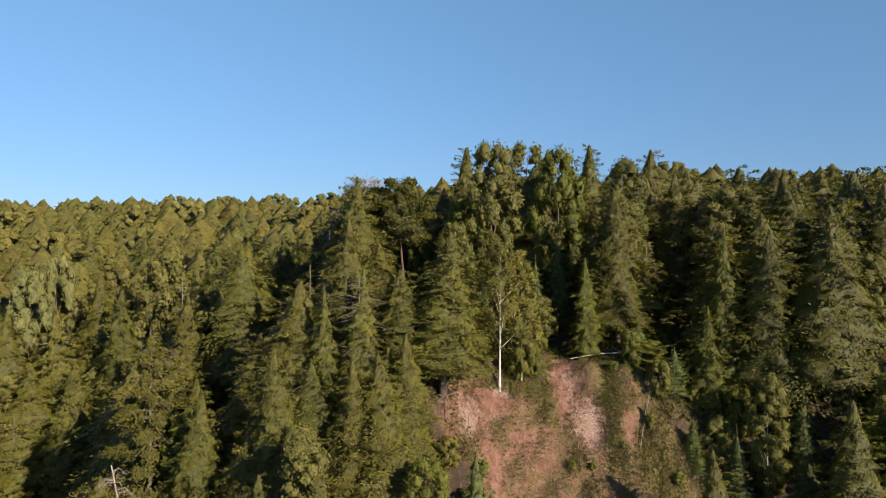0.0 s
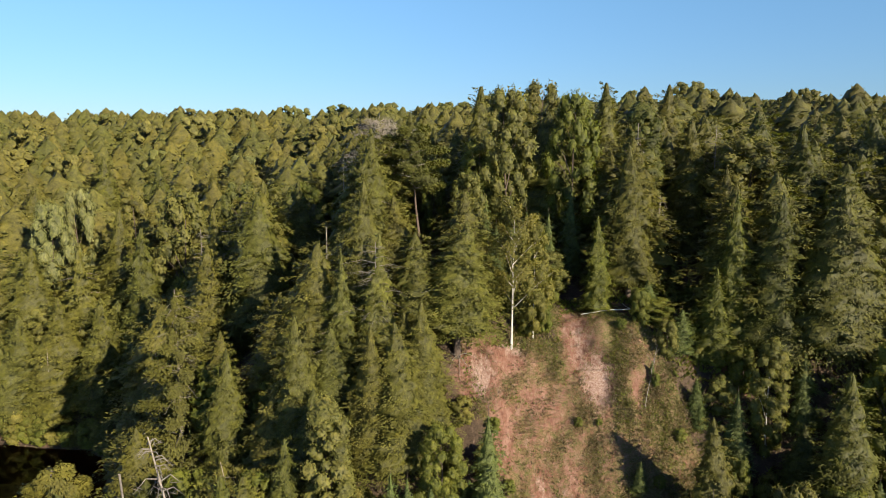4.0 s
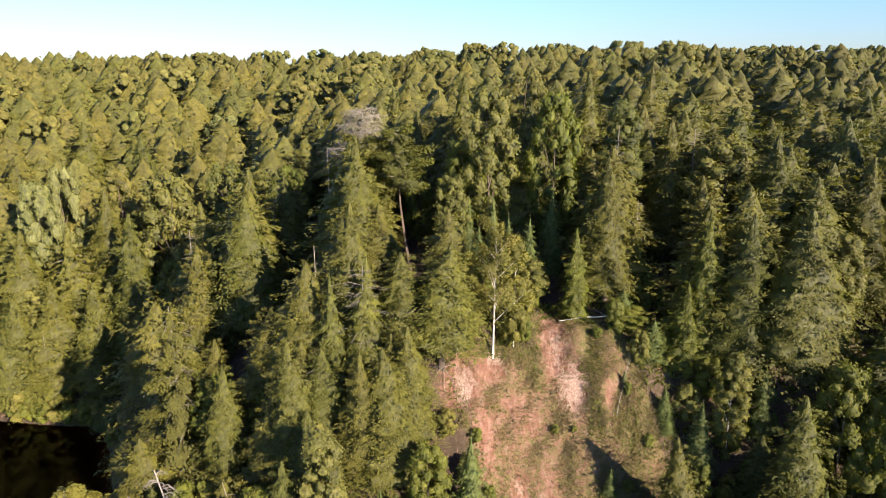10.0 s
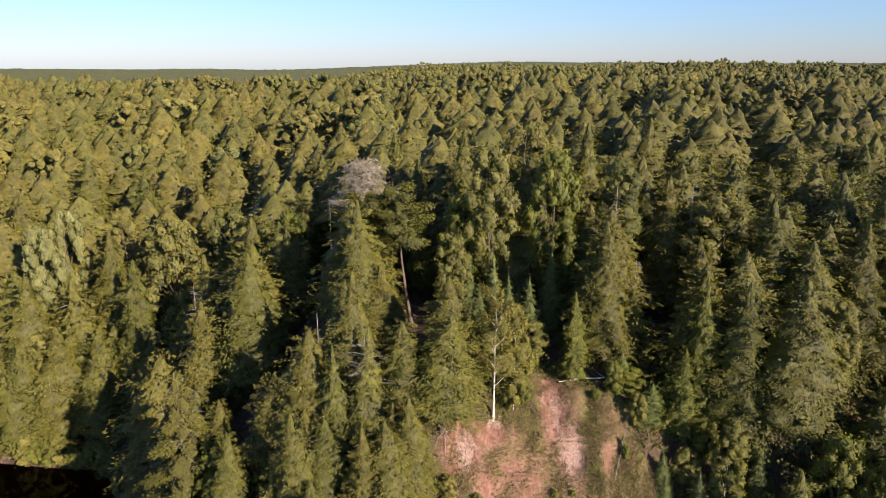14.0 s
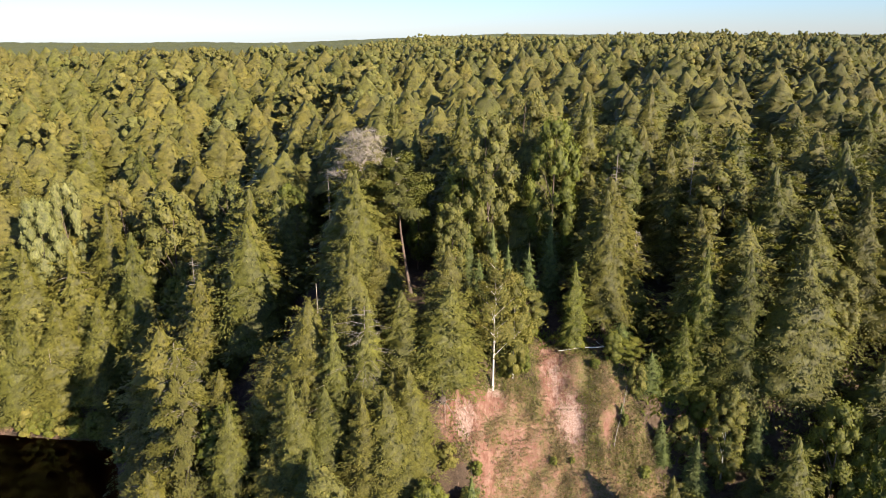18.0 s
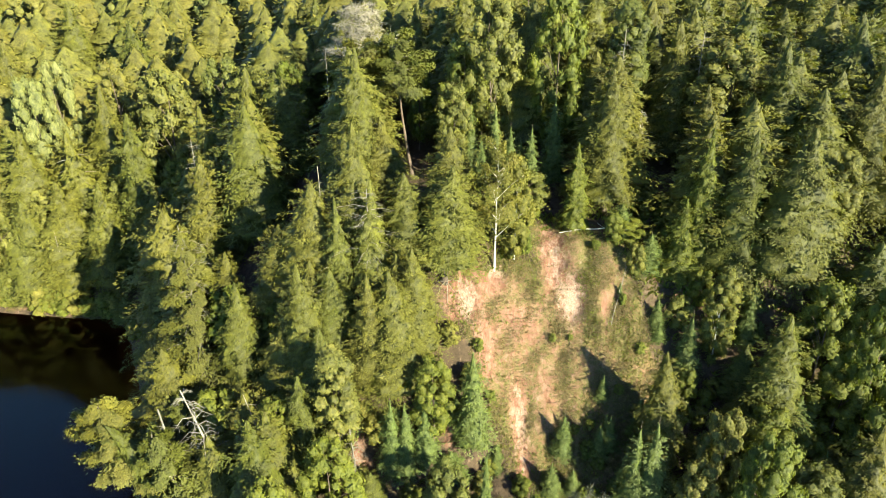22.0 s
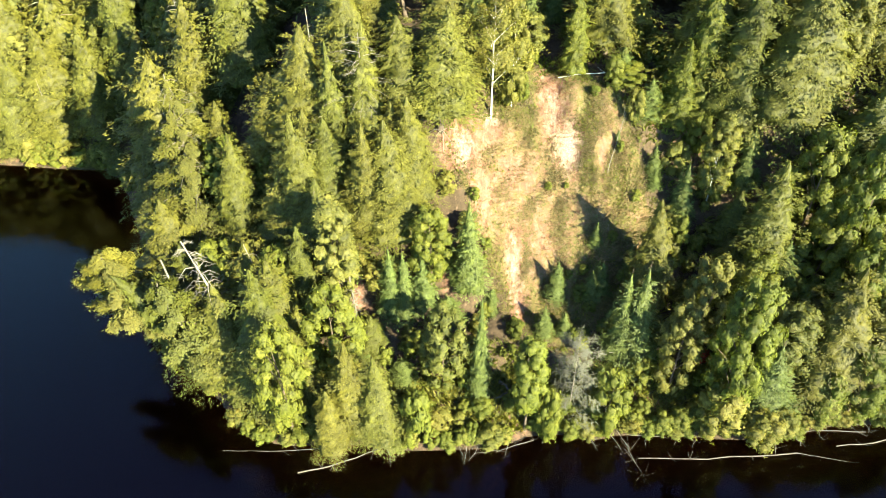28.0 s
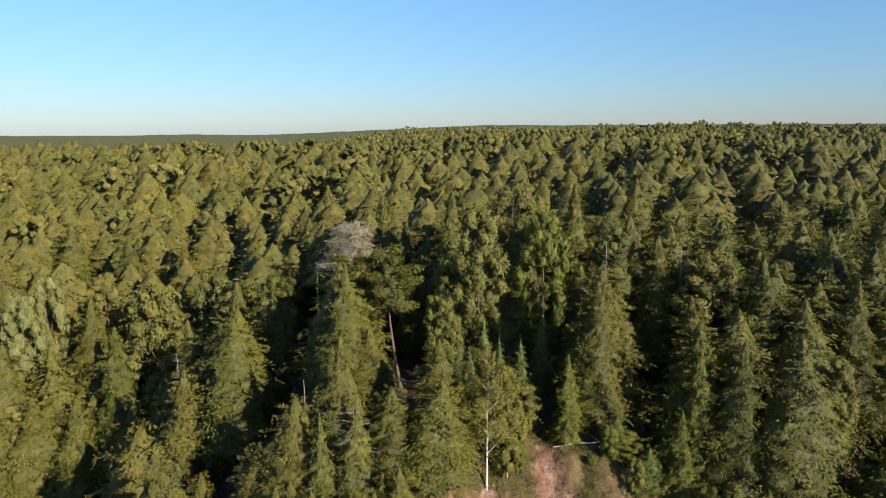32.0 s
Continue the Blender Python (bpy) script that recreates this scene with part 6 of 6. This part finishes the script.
def lying(x0, y0, x1, y1, r0, r1, up0=0.1, up1=0.1):
    return [(x0, y0, float(height(x0, y0)) + up0, r0), ((x0 + x1) / 2, (y0 + y1) / 2, float(height((x0 + x1) / 2, (y0 + y1) / 2)) + 0.22 + (up0 + up1) / 2, (r0 + r1) / 2), (x1, y1, float(height(x1, y1)) + up1, r1)]


log("log", lying(12.9, 70.6, 17.8, 70.2, 0.10, 0.16, 0.25, 0.5), "pale fallen birch trunk at the top of the clearing", "fallen wood on the slope", BIRCHBARK, 3, 31)
log("log", lying(17.7, 62.7, 19.8, 66.8, 0.10, 0.05, 0.1, 0.7), "thin grey dead pole lying up the slope", "fallen wood on the slope", DEADWOOD, 6, 32)
log("log", lying(3.4, 60.3, 2.9, 62.8, 0.05, 0.04), "dark stick on the bare soil", "fallen wood on the slope", BARK, 2, 33)
log("log", lying(2.6, 63.6, 2.3, 61.9, 0.05, 0.03), "dark stick on the bare soil", "fallen wood on the slope", BARK, 1, 34)
log("log", lying(20.6, 47.0, 24.0, 47.8, 0.06, 0.05), "pale stick on the bank", "fallen wood on the slope", DEADWOOD, 2, 35)
for k, (dx, dy, l) in enumerate(((-1.6, -0.4, 0.12), (1.1, -0.9, 0.1), (0.3, -1.5, 0.1), (-0.9, -1.1, 0.08), (1.5, 0.2, 0.09))):
    log("root", lying(0.3, 64.4, 0.3 + dx, 64.4 + dy, l, 0.03, 0.25, 0.05), "exposed grey root at the eroded lip", "roots at the lip", DEADWOOD, 2, 40 + k, "root", 0.5)


# ---- growth on the open slope ----
def tufts(name, n, seed, region, size, mat, label, wide=0.5, tall=1.0):
    """Blades and stalks scattered over a stretch of ground."""
    rng = np.random.RandomState(seed)
    x, y, w = region(rng, n)
    z = height(x, y)
    m = len(x)
    k = 4
    px, py, pz = np.repeat(x, k) + rng.normal(0, 0.14, m * k), np.repeat(y, k) + rng.normal(0, 0.14, m * k), np.repeat(z, k) - 0.08
    a = rng.uniform(0, 6.283, m * k)
    l = size * rng.uniform(0.4, 1.5, m * k)
    al = unit(np.stack([np.cos(a) * wide, np.sin(a) * wide, np.full(m * k, tall)], 1))
    sd = np.stack([-np.sin(a), np.cos(a), 0 * a], 1)
    v, f = sprays(np.stack([px, py, pz], 1), al, sd, l, l * rng.uniform(0.25, 0.6, m * k), 0.1)
    me = mesh_of(name, v, f, mat, bough=rng.uniform(0, 1, m)[np.repeat(np.arange(m), k * 3)])
    floats(me, "tint", np.repeat(np.repeat(w, k), 3))
    return tagged(new(name, me), label, "grass", kind="stuff")


def open_slope(rng, n):
    x, y = rng.uniform(-1, 25, n * 3), rng.uniform(50, 74, n * 3)
    e = edge_distance(CLEARING, x, y)
    dens = np.clip(0.35 + 0.5 * wave(x, y, 2.3, 61), 0.05, 1) * (1 - 0.93 * blots(SCARS, x, y)) + 0.35 * blots(LUSH, x, y)
    ok = (e > -0.8) & (rng.uniform(0, 1, len(x)) < dens)
    x, y = x[ok][:n], y[ok][:n]
    return x, y, np.clip(0.5 + 0.4 * wave(x, y, 0.8, 62), 0, 1)


def lush_slope(rng, n):
    x, y = rng.uniform(-1, 25, n * 6), rng.uniform(50, 74, n * 6)
    e = edge_distance(CLEARING, x, y)
    dens = 0.9 * blots(LUSH, x, y) + 0.35 * (wave(x, y, 1.9, 64) > 0.55) * (1 - blots(SCARS, x, y)) + 0.5 * (np.abs(e) < 0.7)
    ok = (e > -1.0) & (rng.uniform(0, 1, len(x)) < dens)
    x, y = x[ok][:n], y[ok][:n]
    return x, y, rng.uniform(0, 1, len(x))


def bank_strip(rng, n):
    x = rng.uniform(-24, 60, n * 3)
    y = rng.uniform(42, 50, n * 3)
    d = inland(x, y)
    ok = (d > 0.5) & (d < 6)
    x, y = x[ok][:n], y[ok][:n]
    return x, y, rng.uniform(0, 1, len(x))


def wood_floor(rng, n):
    x, y = rng.uniform(-36, 50, n * 3), rng.uniform(46, 74, n * 3)
    e = edge_distance(CLEARING, x, y)
    ok = (inland(x, y) > 3) & (e < -0.3) & (wave(x, y, 0.7, 63) > -0.1)
    x, y = x[ok][:n], y[ok][:n]
    return x, y, rng.uniform(0, 1, len(x))


tufts("grass", 26000, 71, open_slope, 0.17, GRASS, "dry tan and olive grass on the open slope")
tufts("straw", 30000, 75, open_slope, 0.20, STRAW, "bleached straw lying over the open slope", 1.6, 0.6)
tufts("herbs", 6000, 72, lush_slope, 0.26, BRIGHT, "green herbs and seedlings among the dry grass", 0.9)
tufts("bank_grass", 9000, 73, bank_strip, 0.7, BIRCHLEAF, "yellow-green grass and herbs along the bank", 0.7)
tufts("undergrowth", 9000, 74, wood_floor, 0.6, BRIGHT, "low green undergrowth on the forest floor", 1.0)
for x, y, h_, w_ in ((11.5, 62.1, 0.8, 1.0), (19.0, 64.2, 1.3, 1.1), (13.4, 62.2, 0.5, 0.8), (20.6, 61.4, 1.0, 1.6), (13.6, 56.6, 1.0, 1.3), (18.2, 58.6, 0.9, 1.5), (4.9, 58.0, 1.2, 1.6), (3.6, 60.6, 1.3, 1.7), (10.6, 53.6, 1.2, 1.6), (16.5, 68.3, 0.9, 1.4)):
    plant("bush", x, y, float(height(x, y)) + h_, w_, "small green seedling bush on the open slope")
for x, y, h_ in ((16.4, 58.3, 3.0), (16.8, 55.4, 4.4), (13.0, 52.9, 3.4), (18.8, 64.9, 1.3), (22.6, 63.4, 3.6)):
    plant("fir", x, y, float(height(x, y)) + h_, h_ * 0.5, "young fir on the open slope")
plant("maple", 20.0, 69.6, float(height(20.0, 69.6)) + 2.6, 5.0, "yellow-green sapling over the fallen birch trunk")

plant("hemlock", 38.5, 47.6, 18.5, 7.0, "hemlock on the shaded river bank")
plant("hemlock", 45.0, 49.5, 20.5, 7.5, "hemlock on the shaded river bank")
plant("maple", 49.0, 47.5, 17.0, 7.5)
plant("hemlock", 53.0, 51.0, 22.0, 8.0, "hemlock on the shaded river bank")
plant("olive", 34.2, 47.8, 13.5, 5.5)

for k in range(18):
    r_ = np.random.RandomState(700 + k)
    x, y = r_.uniform(3.5, 11.5), r_.uniform(67.4, 76)
    if float(edge_distance(CLEARING, np.array(x), np.array(y))) > -0.3:
        continue
    plant(("bush", "oakbush", "bush", "fir")[k % 4], x, y, float(height(x, y)) + r_.uniform(1.4, 3.2), r_.uniform(2.0, 3.4), "leafy growth round the foot of the birch" if k % 4 < 3 else "")

# low growth hanging over the waterline
for k in range(54):
    r_ = np.random.RandomState(800 + k)
    x = -17 + k * 1.45 + r_.uniform(-0.4, 0.4)
    if 6.2 < x < 8.6 or 16.5 < x < 19.0 or 31 < x < 33:
        continue
    y = float(np.interp(x, SHORE[::-1, 0], SHORE[::-1, 1])) + r_.uniform(-0.1, 0.7)
    plant(("bush", "oakbush", "bush")[k % 3], x, y, float(height(x, y)) + r_.uniform(0.9, 2.0), r_.uniform(1.8, 3.0), "low leafy shrub hanging over the waterline")
plant("oakbush", 31.6, 42.7, 4.2, 4.6, "yellow autumn shrub leaning over the water")
plant("oakbush", 34.0, 43.4, 3.6, 3.4, "yellow autumn shrub leaning over the water")
for k in range(22):
    r_ = np.random.RandomState(900 + k)
    x, y = r_.uniform(14.0, 23.0), r_.uniform(51.0, 57.6)
    h_ = r_.uniform(0.7, 1.9) if k % 4 else r_.uniform(2.4, 4.2)
    plant("bush" if k % 4 else "fir", x, y, float(height(x, y)) + h_, h_ * (1.3 if k % 4 else 0.5), "shaded green growth at the foot of the clearing")
for k in range(9):
    r_ = np.random.RandomState(950 + k)
    x, y = r_.uniform(4.0, 8.2), r_.uniform(50.5, 55.0)
    h_ = r_.uniform(1.0, 2.2)
    plant("fir" if k % 3 == 2 else "bush", x, y, float(height(x, y)) + h_ * (1.6 if k % 3 == 2 else 1.0), h_ * 1.1, "young growth below the bare soil")
